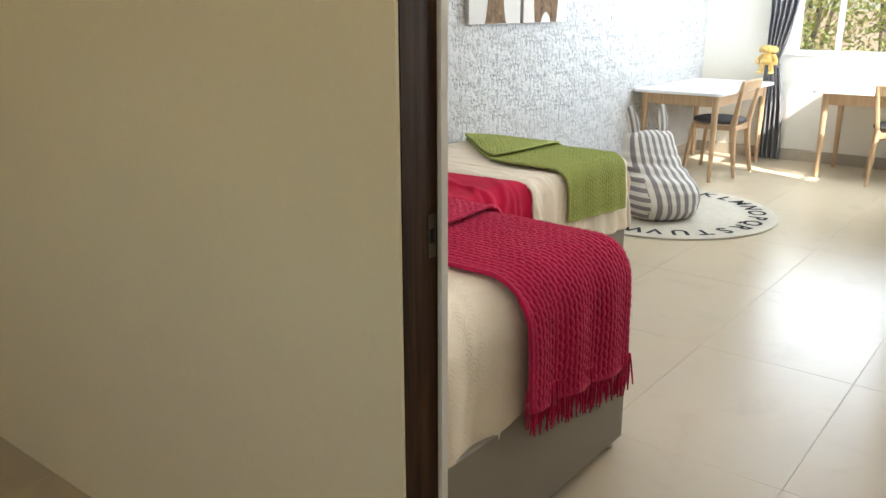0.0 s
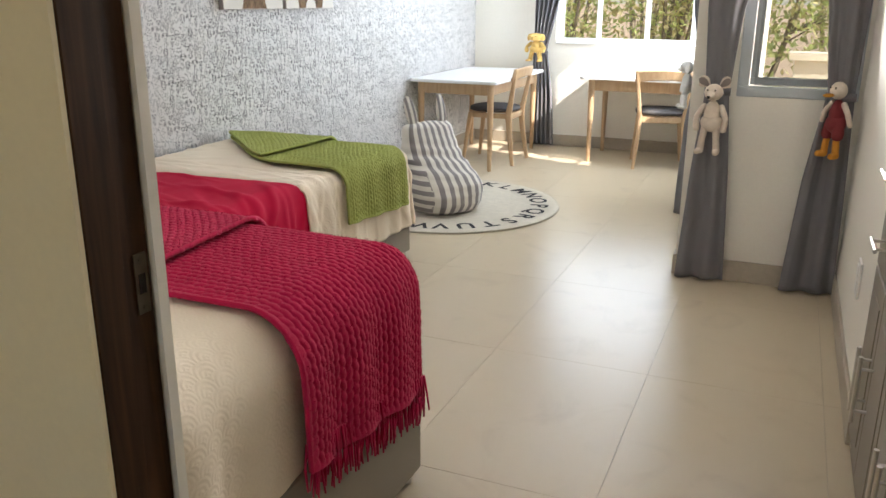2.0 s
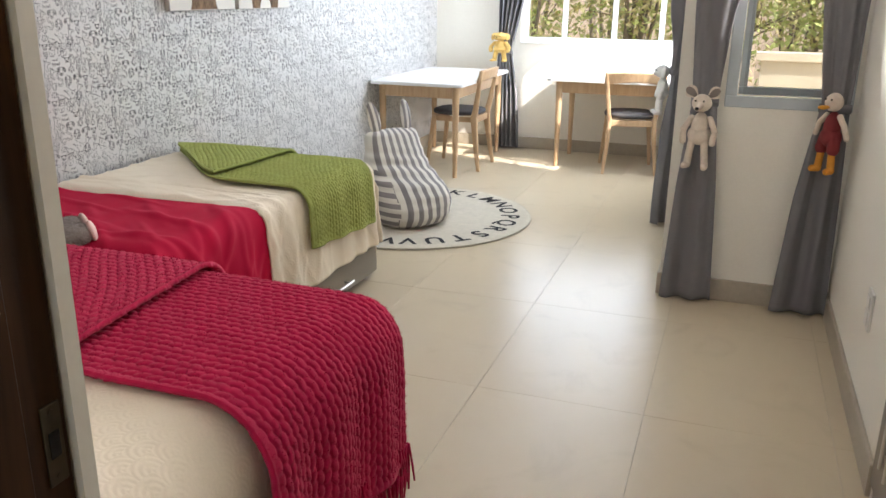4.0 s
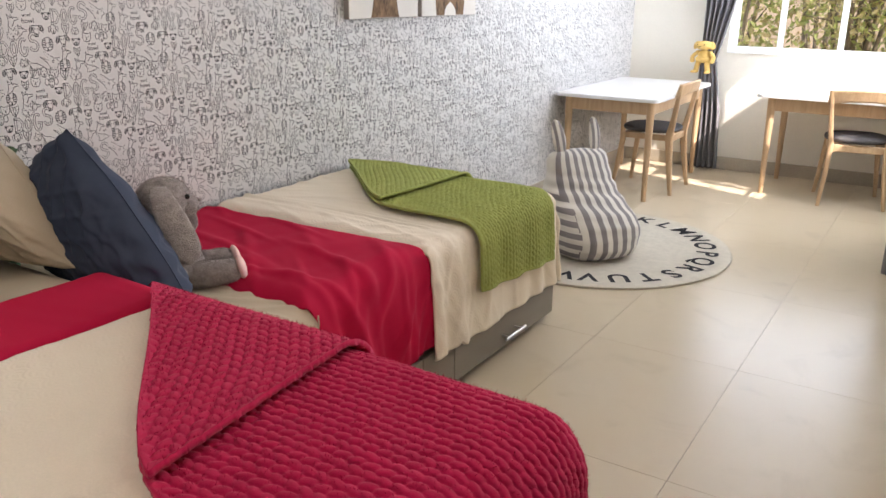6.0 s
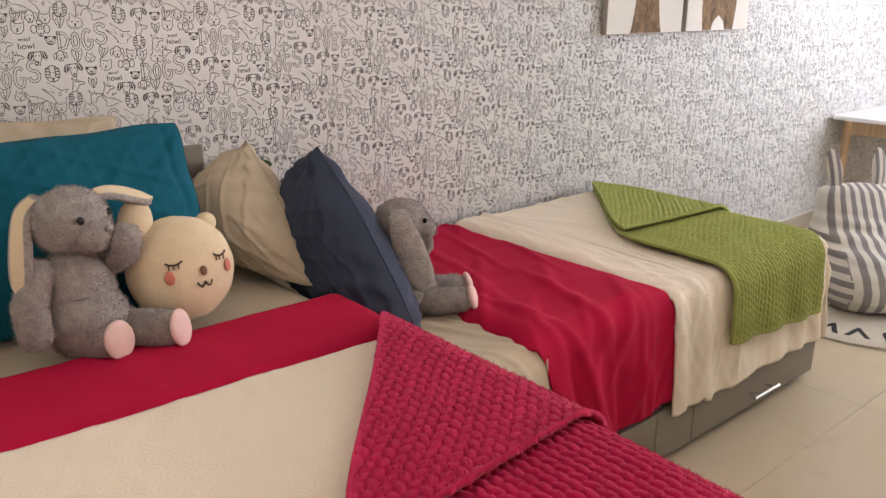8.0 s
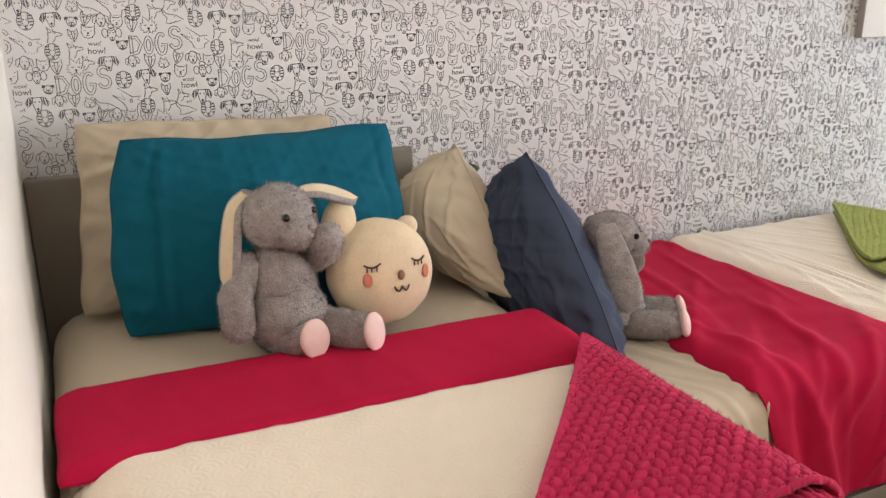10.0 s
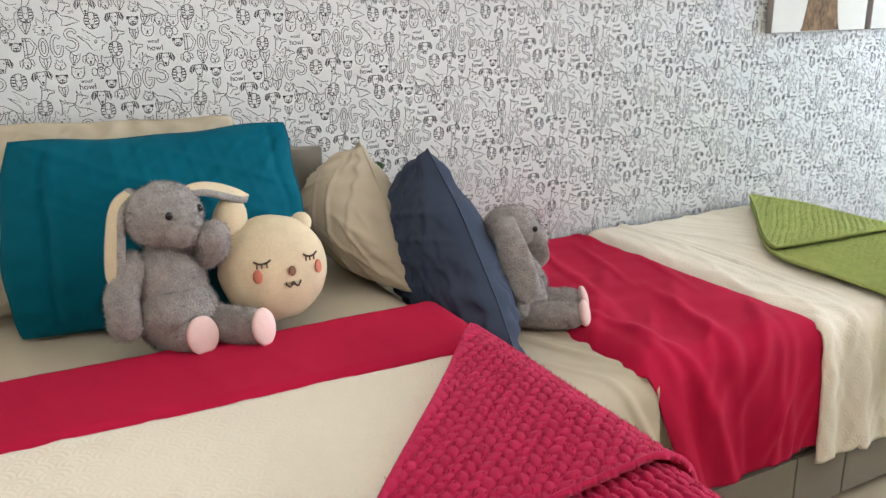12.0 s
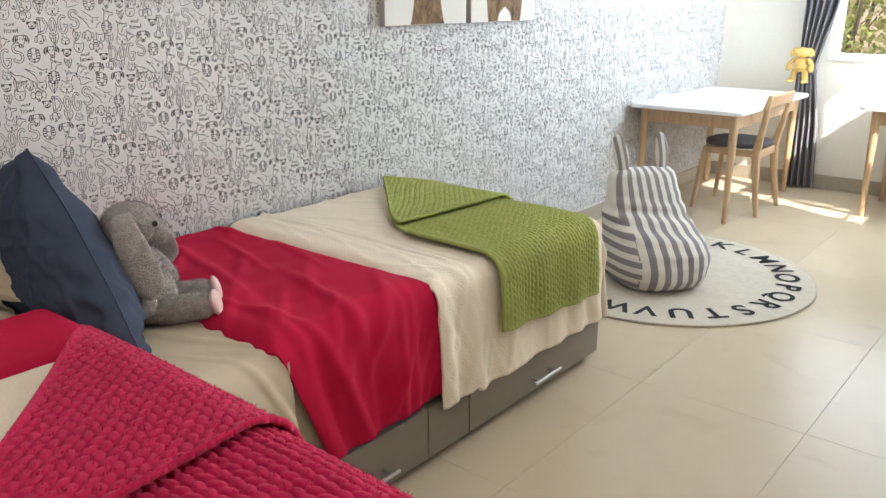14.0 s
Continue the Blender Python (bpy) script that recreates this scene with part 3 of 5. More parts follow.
def cover(name, label, x_in, x_edge, y0, y1, top, hang_x, hang_y0, hang_y1, material, seed, lift=0.006, wrinkle=0.006, r=0.06, cat="bedspread", skew=0.0, n=(120, 110), hem=0.012, thick=0.006, flare=0.03, fold=0.0, crease=0.0015, lam=(0.08, 0.2), lean=0.0, taper=0.0):
    """Cloth over a bed: from x_in to the edge x_edge and down, from y0 to y1 with parts hanging down both sides."""
    a = np.linspace(-hang_x, x_edge - x_in, n[0])
    b = np.linspace(-hang_y0, (y1 - y0) + hang_y1, n[1])
    A, B = np.meshgrid(a, b, indexing="ij")
    half = (y1 - y0) / 2
    A = A + np.where(A > 0.2, skew * (B - half) * (A - 0.2) / max(x_edge - x_in - 0.2, 0.1), 0)
    ix, dx = edge_profile(A, r)
    lo, dlo = edge_profile(B, r)
    hi, dhi = edge_profile((y1 - y0) - B, r)
    left = B < half
    y = np.where(left, y0 + lo, y1 - hi)
    dy = np.where(left, dlo, dhi)
    drop = np.maximum(dx, dy)
    drop = np.where((dx > r) & (dy > r), drop * 1.0, drop)
    w = ripple(A, B, seed) + 0.45 * ripple(A * 2.6 + 0.8 * B, B * 1.2, seed + 40, 1.6)
    x = x_edge - ix + flare * np.clip(dx - 0.05, 0, 1) + 0.008 * np.clip(dx * 6, 0, 1) * (1 + np.sin(B * 34 + 2 * np.sin(B * 7)))
    side = np.where(left, -1, 1) * (flare * np.clip(dy - 0.05, 0, 1) + 0.010 * np.clip(dy * 6, 0, 1) * np.sin(A * 30 + 2 * np.sin(A * 9)))
    z = top + lift - drop + wrinkle * w * np.clip(1 - drop * 6, 0.0, 1) + hem * np.clip(drop * 4, 0, 1) * np.sin(B * 6 + A * 5)
    if fold:
        z = z + fold * np.exp(-((B - 0.19 - 0.02 * np.sin(A * 4)) / 0.012) ** 2) + fold * 0.7 * np.clip((0.19 - B) / 0.01, 0, 1)
    y = y + taper * np.clip(dx, 0, 1) * np.clip(1 - B / (y1 - y0), 0, 1)
    pos = np.stack([x, y + side, z], -1)
    cr = crease * creases(A, B, seed + 3, 8, lam[0], lam[1], lean=lean)
    ob = grid_object(name, pos, material, uv=np.stack([B, A], -1), thick=thick, disp=-cr)
    grid_object("hem", tube_along(pos[0] if hang_x > 0.02 else pos[-1], 0.0035), material, ob)
    grid_object("folded_edge", tube_along(pos[-1], 0.003), material, ob)
    return tagged(ob, label, cat)


cover("bedspread", "cream bedspread quilted with scallops, hanging over the bed end", -2.20, -1.188, 1.69, 2.768, 0.695, 0.325, 0.0, 0.20, M_CREAM, 5, lift=0.010, skew=-0.02, flare=0.0, hem=0.006, n=(150, 130), r=0.12)
cover("top_sheet", "crimson sheet folded back in a band over the bed", -2.475, -2.185, 1.69, 2.765, 0.695, 0.0, 0.0, 0.12, M_RED, 7, lift=0.020, wrinkle=0.004, n=(50, 90), skew=-0.02, r=0.05, cat="bed sheet")


def knit(U, V, col, row, height):
    """Relief of chunky knitting: staggered leaf-shaped stitches."""
    U = U + 0.004 * np.sin(V * 17) + 0.002 * np.sin(V * 61)
    V = V + 0.004 * np.sin(U * 13)
    c = V / col
    k = np.floor(c)
    f = c - k - 0.5
    ph = U / row + 0.5 * (k % 2) + 0.42 * f * (1 - 2 * (k % 2))
    g = ph - np.floor(ph) - 0.5
    leaf = np.clip(1 - np.abs(f / 0.53) ** 2.2 - np.abs(g / 0.56) ** 2.0, 0, 1) ** 0.55
    jitter = 0.85 + 0.3 * np.abs(np.sin(k * 12.9 + np.floor(ph) * 78.2))
    return height * leaf * jitter


def throw(name, label, x_edge, top, y0, y1, hang, hang_slope, hem0, hem1, apex, apex_y, over, material, col, row, height, seed, n=(330, 230), r=0.055, lean=0.0, rc=0.05):
    """A knitted throw over the bed's edge x_edge, its far end folded over in a triangle that ends at apex."""
    th = tagged(new(name), label, "throw")

    def lay(a0, a1, low, high, lift, nm, turn, nn, droop=0.0):
        T, S = np.meshgrid(np.linspace(0, 1, nn[1]), np.linspace(0, 1, nn[0]))
        h = hang + hang_slope * T
        A = -h * (1 - S) + a1 * S if a0 is None else a0(T) * (1 - S) + a1(T) * S if callable(a1) else a0(T) * (1 - S) + a1 * S
        lo, hi = low(A), high(A)
        Y = lo + (hi - lo) * T
        ix, dx = edge_profile(A, r)
        iy, dy = edge_profile(y1 - Y, r)
        x = x_edge - ix + 0.012 * np.clip(dx * 5, 0, 1) * (np.sin(Y * 31 + seed) + 1) * 0.7 + 0.02 * dx
        y = np.where(Y > y1 - r, y1 - iy, Y) + lean * np.clip(dx, 0, 1)
        turn_in = np.clip((rc - (y1 - Y)) / rc, 0, 0.98)
        x = x - rc * (1 - np.sqrt(1 - turn_in ** 2)) * np.clip(1 - A / 0.3, 0, 1)
        z = top - (dx ** 3 + dy ** 3) ** (1 / 3) + lift + 0.006 * ripple(A, Y, seed) * np.clip(1 - dx * 5, 0, 1)
        pos = np.stack([x, y, z], -1)
        U, V = (A, Y) if not turn else (A * 0.62 + Y * 0.78, Y * 0.62 - A * 0.78)
        d = knit(U, V, col, row, height * (0.75 if turn else 1.0))
        rim = np.minimum(np.minimum(T, 1 - T) * (hi - lo), np.minimum(S, 1 - S) * (abs(apex) + 0.2))
        d = d * np.clip(rim / 0.02, 0.15, 1) + 0.007 * np.exp(-(rim / 0.014) ** 2)
        ob = grid_object(nm, pos[::-1], material, th, disp=d[::-1], thick=0.012)
        fur_on(ob, 0.006, 14000, material, ob, seed=seed, lie=(0, 0, 0.2))
        return ob

    def diag(A):
        bend = 0.05 * np.log1p(np.exp(np.clip((A - hem0) / 0.05, -40, 40)))
        return y0 + (apex_y - y0) * np.clip(bend / (apex - hem0), 0, 1) + 0.006 * np.sin(A * 9)

    lay(None, apex - 0.03, diag, lambda A: np.full_like(A, y1 + over) - np.clip(A - hem1, 0, 1) * (y1 + over - apex_y - 0.02) / (apex - hem1), 0.014, "lower_layer", False, n)
    lay(lambda T: hem0 + (hem1 - hem0) * T, lambda T: apex + 0 * T, diag, lambda A: np.full_like(A, y1 + over * 0.5) - np.clip(A - hem1, 0, 1) * (y1 + over * 0.5 - apex_y - 0.02) / (apex - hem1), 0.036, "folded_corner", True, (n[0] * 2 // 3, n[1]))
    return th


pink = throw("knitted_throw", "raspberry chunky-knit throw with a fringe, folded over the bed end", -1.150, 0.712, 2.150, 2.790, 0.285, 0.10, 0.44, 0.50, 1.10, 2.715, 0.09, M_PINKWOOL, 0.0205, 0.0280, 0.0050, 3, n=(430, 300), r=0.13, rc=0.10)
green = throw("knitted_throw", "olive green knitted throw draped over the low bed", -2.088, 0.593, 4.00, 4.68, 0.215, 0.06, 0.47, 0.42, 1.03, 4.53, 0.10, M_GREENWOOL, 0.0200, 0.0240, 0.0062, 8, n=(340, 240), r=0.09, rc=0.10)


def fringe(parent, x, y0, y1, z0, z1, count, length, material, seed):
    g = random.Random(seed)
    for i in range(count):
        t = i / (count - 1)
        y, z = y0 + (y1 - y0) * t, z0 + (z1 - z0) * t
        b = None
        for k in range(3):
            p = Vector((x + g.uniform(-0.004, 0.006), y + g.uniform(-0.007, 0.007), z + 0.02))
            ln = length * g.uniform(0.8, 1.12)
            q = p + Vector((g.uniform(-0.004, 0.008), g.uniform(-0.008, 0.008), -ln * 0.5))
            b = rod(p, q, 0.0034, 0.0031, 6, b)
            b = rod(q, q + Vector((g.uniform(-0.006, 0.006), g.uniform(-0.010, 0.010), -ln * 0.5)), 0.0031, 0.0024, 6, b)
        part("tassel", b, material, parent, smooth=True)


fringe(pink, -1.142, 2.160, 2.730, 0.425, 0.325, 44, 0.125, M_PINKWOOL, 4)

cover("bedspread", "cream quilted bedspread folded back over the low bed", -3.13, -2.122, 3.70, 4.70, 0.555, 0.375, 0.0, 0.24, M_CREAM, 12, lift=0.027, n=(150, 140), hem=0.002, wrinkle=0.007, flare=0.062, fold=0.010, crease=0.0035, lam=(0.08, 0.2))
cover("bed_sheet", "crumpled crimson sheet across the low bed", -3.13, -2.130, 3.10, 3.73, 0.555, 0.33, 0.0, 0.0, M_RED, 15, lift=0.034, wrinkle=0.011, n=(170, 130), hem=0.008, flare=0.065, crease=0.0075, lam=(0.10, 0.26), lean=-0.45, taper=0.40, cat="bed sheet", r=0.07)
cover("bed_sheet", "beige cotton sheet creased over the mattress edge", -3.12, -2.128, 2.82, 3.16, 0.555, 0.34, 0.0, 0.0, M_SHEET, 17, lift=0.008, wrinkle=0.006, n=(150, 90), hem=0.006, flare=0.02, crease=0.008, lam=(0.05, 0.12), lean=0.3, cat="bed sheet", r=0.06)


def pillow(name, label, corners, thick, seed, material, group="pillows on the beds", n=96, crease=0.016, pulls=(0.03, 0.03, 0.03, 0.03), rounding=0.03, far=0.0, fine=0.006, tucks=()):
    """A stuffed pillow between four corners (a, b, c, d in turn). pulls: how far each side (a-d, b-c, a-b, d-c) sags inwards; tucks: cloth folds along t at (s, depth)."""
    a, b, c, d = [np.array(k, float) for k in corners]
    S, T = np.meshgrid(np.linspace(0, 1, n), np.linspace(0, 1, n), indexing="ij")
    nrm = np.cross(b - a, d - a)
    nrm /= np.linalg.norm(nrm)
    sn, tn = np.sin(math.pi * T), np.sin(math.pi * S)
    s2 = S + (1 - S) * pulls[0] * sn - S * pulls[1] * sn
    t2 = T + (1 - T) * pulls[2] * tn - T * pulls[3] * tn
    shrink = 1 - (rounding + far * S) * np.abs((2 * S - 1) * (2 * T - 1)) ** 5
    s2, t2 = 0.5 + (s2 - 0.5) * shrink, 0.5 + (t2 - 0.5) * shrink
    s2 = s2 + 0.010 * np.sin(T * 5.5 + seed) * np.abs(2 * S - 1) + 0.004 * np.sin(T * 17 + seed) * np.abs(2 * S - 1)
    t2 = t2 + 0.010 * np.sin(S * 5 + 2 * seed) * np.abs(2 * T - 1) + 0.004 * np.sin(S * 19 + seed) * np.abs(2 * T - 1)
    base = (1 - s2)[..., None] * ((1 - t2)[..., None] * a + t2[..., None] * d) + s2[..., None] * ((1 - t2)[..., None] * b + t2[..., None] * c)
    prof = np.clip(np.sin(math.pi * S) * np.sin(math.pi * T), 0, 1) ** 0.5
    near = np.minimum(np.minimum(S, 1 - S), np.minimum(T, 1 - T))
    edge = np.exp(-near / 0.12) * np.clip(near / 0.015, 0, 1)
    g = np.random.RandomState(seed)
    faces = []
    for sg in (1, -1):
        w = ripple(S * 1.2, T * 1.2, seed + (sg > 0), 1.2)
        pull = np.sin(S * g.uniform(34, 44) + 3 * np.sin(S * 6 + seed) + T * 7) * np.abs(2 * T - 1) + np.sin(T * g.uniform(30, 40) + 3 * np.sin(T * 5 + seed) - S * 6) * np.abs(2 * S - 1)
        star = np.zeros_like(S)
        for cs, ct in ((0, 0), (1, 0), (1, 1), (0, 1)):
            rr, th_a = np.hypot(S - cs, T - ct), np.arctan2(T - ct, S - cs)
            star += np.exp(-rr / 0.22) * np.clip(rr / 0.05, 0, 1) * np.sin(th_a * g.randint(11, 16) + g.uniform(0, 6))
        h = prof * thick / 2 + prof * crease * w + 0.5 * crease * edge * pull + 0.45 * crease * star * np.clip(prof * 2, 0, 1)
        h = h + fine * np.clip(prof * 2, 0, 1) * (creases(S * 0.7, T * 0.6, seed + 5 + sg, 9, 0.05, 0.14, 3.0) - 0.3)
        for ts, depth in tucks:
            x = S - ts - 0.012 * np.sin(T * 7 + seed)
            h = h - depth * np.clip(prof * 2, 0, 1) * (np.exp(-(x / 0.010) ** 2) - 0.5 * np.exp(-((x - 0.03) / 0.02) ** 2))
        faces.append(base + nrm * (sg * np.maximum(h, 0.0012 * np.clip(near * 60, 0, 1)))[..., None])
    th = tagged(new(name), label, "pillow", group)
    grid_object("front_panel", faces[0], material, th)
    grid_object("back_panel", faces[1][::-1], material, th)
    rim = np.concatenate([base[:, 0], base[-1, 1:], base[-2::-1, -1], base[0, -2:0:-1]])
    ring = np.linspace(0, 2 * math.pi, 7)
    out = rim - rim.mean(0)
    out /= np.linalg.norm(out, axis=1, keepdims=True)
    tube = rim[:, None] + 0.0022 * (np.cos(ring)[None, :, None] * out[:, None] + np.sin(ring)[None, :, None] * nrm)
    grid_object("seam", np.concatenate([tube, tube[:1]]), material, th)
    return th


pillow("pillow", "cream cotton pillow standing against the headboard", ((-2.90, 1.76, 0.71), (-2.90, 2.45, 0.71), (-3.04, 2.43, 1.135), (-3.04, 1.79, 1.15)), 0.17, 3, M_BEIGEP)
pillow("pillow", "teal cotton pillow, case folded at one end, leaning on another", ((-2.74, 1.855, 0.705), (-2.68, 2.55, 0.715), (-2.82, 2.515, 1.13), (-2.86, 1.885, 1.135)), 0.22, 11, M_TEAL, pulls=(-0.05, 0.035, 0.0, 0.03), rounding=0.03, fine=0.003, crease=0.012, tucks=((0.14, 0.012), (0.93, 0.006)))
pillow("cushion", "sand-coloured cotton cushion standing by the wall", ((-2.57, 2.73, 0.715), (-2.88, 2.66, 0.705), (-3.08, 2.68, 0.90), (-2.93, 2.75, 1.045)), 0.30, 21, M_BEIGEP, pulls=(-0.06, 0.0, -0.02, 0.0), rounding=0.0, far=0.15, crease=0.022)
pillow("cushion", "sage green cushion tucked against the wallpaper", ((-2.98, 2.80, 0.60), (-3.10, 2.80, 0.60), (-3.12, 2.80, 0.97), (-2.89, 2.80, 0.985)), 0.06, 25, M_GREENP)
pillow("cushion", "slate blue cotton cushion leaning on its corner", ((-2.245, 2.845, 0.60), (-2.72, 2.84, 0.585), (-3.04, 2.87, 0.80), (-2.765, 2.875, 1.035)), 0.28, 31, M_NAVY, pulls=(-0.09, 0.0, 0.0, 0.0), rounding=0.0, far=0.16, crease=0.024)

# ---- tables and chairs ----


def table_top(x0, x1, y0, y1, z0, z1, r):
    b = bmesh.new()
    pts = []
    for cx, cy, a0 in ((x1 - r, y1 - r, 0), (x0 + r, y1 - r, 90), (x0 + r, y0 + r, 180), (x1 - r, y0 + r, 270)):
        for k in range(7):
            a = radians(a0 + 15 * k)
            pts.append((cx + r * math.cos(a), cy + r * math.sin(a)))
    f = b.faces.new([b.verts.new((x, y, z0)) for x, y in pts])
    e = bmesh.ops.extrude_face_region(b, geom=[f])
    bmesh.ops.translate(b, vec=(0, 0, z1 - z0), verts=[v for v in e["geom"] if isinstance(v, bmesh.types.BMVert)])
    bmesh.ops.recalc_face_normals(b, faces=b.faces)
    bmesh.ops.bevel(b, geom=[k for k in b.edges if abs(k.verts[0].co.z - k.verts[1].co.z) < 1e-6], offset=0.004, segments=2, affect="EDGES")
    return b


def desk(m, label, length, depth):
    """A desk with a white top, oak apron and four round tapered legs; its middle at the origin, long side along y."""
    th = thing("desk", label, "table", "white-topped oak desks")
    hx, hy = depth / 2, length / 2
    part("tabletop", table_top(-hx, hx, -hy, hy, 0.698, 0.722, 0.05), M_WHITETOP, th, "white laminate top")
    ix, iy = hx - 0.075, hy - 0.10
    for s in (-1, 1):
        part("apron", box(s * ix - 0.011, s * ix + 0.011, -iy, iy, 0.605, 0.698, 0.002), M_OAK, th)
        part("apron", box(-ix, ix, s * iy - 0.011, s * iy + 0.011, 0.605, 0.698, 0.002), M_OAK, th)
        for q in (-1, 1):
            b = rod((s * ix, q * iy, 0.0), (s * ix, q * iy, 0.60), 0.017, 0.027, 16)
            b = rod((s * ix, q * iy, 0.60), (s * ix, q * iy, 0.698), 0.0275, 0.0275, 16, b)
            part("leg", b, M_OAK, th, smooth=False)
    th.matrix_world = m
    return th


desk(pose(-2.775, 7.58, 0), "oak desk with a white top against the wallpaper", 1.36, 0.75)
desk(pose(-1.345, 8.045, 0, 0, 0, 90), "oak desk with a white top below the wide window", 1.20, 0.72)


def sweep(points, sizes, bm=None):
    """A squared, softly rounded bar through points, with (width, depth) at each."""
    b = bmesh.new()
    rings = []
    for i, p in enumerate(points):
        p = Vector(p)
        w, d = sizes[i]
        ring = []
        for k in range(12):
            a = 2 * math.pi * k / 12
            cx, cy = math.cos(a), math.sin(a)
            ring.append(b.verts.new(p + Vector((math.copysign(abs(cx) ** 0.6, cx) * w / 2, math.copysign(abs(cy) ** 0.6, cy) * d / 2, 0))))
        rings.append(ring)
    for r0, r1 in zip(rings[:-1], rings[1:]):
        for k in range(12):
            b.faces.new((r0[k], r0[(k + 1) % 12], r1[(k + 1) % 12], r1[k]))
    b.faces.new(rings[0][::-1]), b.faces.new(rings[-1])
    return merge(bm, b)


def chair(m, label):
    """An oak chair with a curved top rail and a round charcoal seat; it faces +y."""
    th = thing("chair", label, "chair", "oak desk chairs")
    for s in (-1, 1):
        part("front_leg", sweep([(s * 0.205, 0.215, 0), (s * 0.165, 0.165, 0.42)], [(0.026, 0.026), (0.042, 0.040)]), M_OAK, th)
        part("back_leg", sweep([(s * 0.205, -0.225, 0), (s * 0.182, -0.19, 0.24), (s * 0.172, -0.172, 0.42), (s * 0.185, -0.19, 0.50), (s * 0.205, -0.218, 0.66), (s * 0.217, -0.24, 0.795)],
                               [(0.026, 0.028), (0.034, 0.044), (0.036, 0.058), (0.033, 0.046), (0.030, 0.034), (0.026, 0.026)]), M_OAK, th)
        part("seat_rail", sweep([(s * 0.165, 0.165, 0.385), (s * 0.165, 0.165, 0.425)], [(0.04, 0.04)] * 2, sweep([(s * 0.168, 0.0, 0.385), (s * 0.168, 0.0, 0.425)], [(0.024, 0.34)] * 2)), M_OAK, th)
    part("seat_rail", box(-0.16, 0.16, -0.185, -0.163, 0.375, 0.425, 0.004), M_OAK, th)
    part("seat_rail", box(-0.16, 0.16, 0.148, 0.170, 0.385, 0.425, 0.004), M_OAK, th)
    b = bmesh.new()
    bmesh.ops.create_uvsphere(b, u_segments=36, v_segments=18, radius=1)
    for v in b.verts:
        x, y, z = v.co
        k = max(abs(x) ** 2.6 + abs(y) ** 2.6, 1e-9) ** (1 / 2.6) / max(math.hypot(x, y), 1e-9)
        v.co = Vector((x / max(k, 0.75) * 0.205, y / max(k, 0.75) * 0.205 + 0.005, 0.455 + math.copysign(abs(z) ** 0.55, z) * 0.030))
    part("seat", b, M_SEAT, th, "charcoal upholstered seat pad", smooth=True)
    A, Z = np.meshgrid(np.linspace(-1, 1, 26), np.linspace(0, 1, 9), indexing="ij")
    dy = -0.040 * (1 - A ** 2)
    lo, hi = 0.700 + 0.028 * (1 - A ** 2), 0.792 + 0.012 * (1 - A ** 2)
    y = -0.213 + dy - 0.025 * Z
    rail = grid_object("top_rail", np.stack([A * 0.232, y, lo + (hi - lo) * Z], -1), M_OAK, th, thick=0.020)
    rail.modifiers["thickness"].offset = 0
    th.matrix_world = m
    return th


chair(pose(-2.60, 7.49, 0, 0, 0, 90), "oak chair with a charcoal seat, pulled to the wall desk")
chair(pose(-1.275, 7.845, 0, 0, 0, 12), "oak chair with a charcoal seat before the window desk")

# ---- rug with the alphabet ----


def letter_mesh(ch, size, bold=0.0):
    cu = bpy.data.curves.new("glyph", "FONT")
    cu.body, cu.size, cu.align_x, cu.align_y, cu.offset = ch, size, "CENTER", "CENTER", bold
    ob = bpy.data.objects.new("glyph", cu)
    me = ob.to_mesh()
    b = bmesh.new()
    b.from_mesh(me)
    ob.to_mesh_clear()
    bpy.data.objects.remove(ob)
    bpy.data.curves.remove(cu)
    return b


RUG_C = (-2.375, 5.86)
rug = thing("round_rug", "round ivory rug with black letters round its edge", "rug", m=pose(*RUG_C, 0))
R = 0.762
b = bmesh.new()
rings = []
for rr, zz in ((0, 0.013), (0.3, 0.0135), (0.55, 0.013), (0.70, 0.013), (R - 0.012, 0.0135), (R - 0.003, 0.010), (R, 0.002)):
    if rr == 0:
        rings.append([b.verts.new((0, 0, zz))])
        continue
    rings.append([b.verts.new((rr * math.cos(k * math.pi / 48) * (1 + 0.003 * math.sin(k * 0.7)), rr * math.sin(k * math.pi / 48) * (1 + 0.003 * math.sin(k * 0.5)), zz + 0.0006 * math.sin(k * 3.1 + rr * 40))) for k in range(96)])
for k in range(96):
    b.faces.new((rings[0][0], rings[1][k], rings[1][(k + 1) % 96]))
    for r0, r1 in zip(rings[1:-1], rings[2:]):
        b.faces.new((r0[k], r1[k], r1[(k + 1) % 96], r0[(k + 1) % 96]))
part("rug_surface", b, M_RUG, rug, smooth=True)
b = bmesh.new()
prev = None
for k in range(97):
    a = k * 2 * math.pi / 96
    ring = [b.verts.new(((R - 0.004 + 0.006 * math.cos(q)) * math.cos(a), (R - 0.004 + 0.006 * math.cos(q)) * math.sin(a), 0.007 + 0.0065 * math.sin(q))) for q in (0, 1.05, 2.1, 3.14, 4.2, 5.24)]
    if prev:
        for q in range(6):
            b.faces.new((prev[q], ring[q], ring[(q + 1) % 6], prev[(q + 1) % 6]))
    prev = ring
part("bound_edge", b, M_RUG, rug, smooth=True)
for i, ch in enumerate("ABCDEFGHIJKLMNOPQRSTUVWXYZ"):
    a = radians(8.2 + (i - 10) * 360 / 26)
    g = letter_mesh(ch, 0.165, 0.004)
    bmesh.ops.transform(g, matrix=pose(0.625 * math.sin(a), 0.625 * math.cos(a), 0.0152, 0, 0, -math.degrees(a)), verts=g.verts)
    part("letter", g, M_RUGINK, rug)

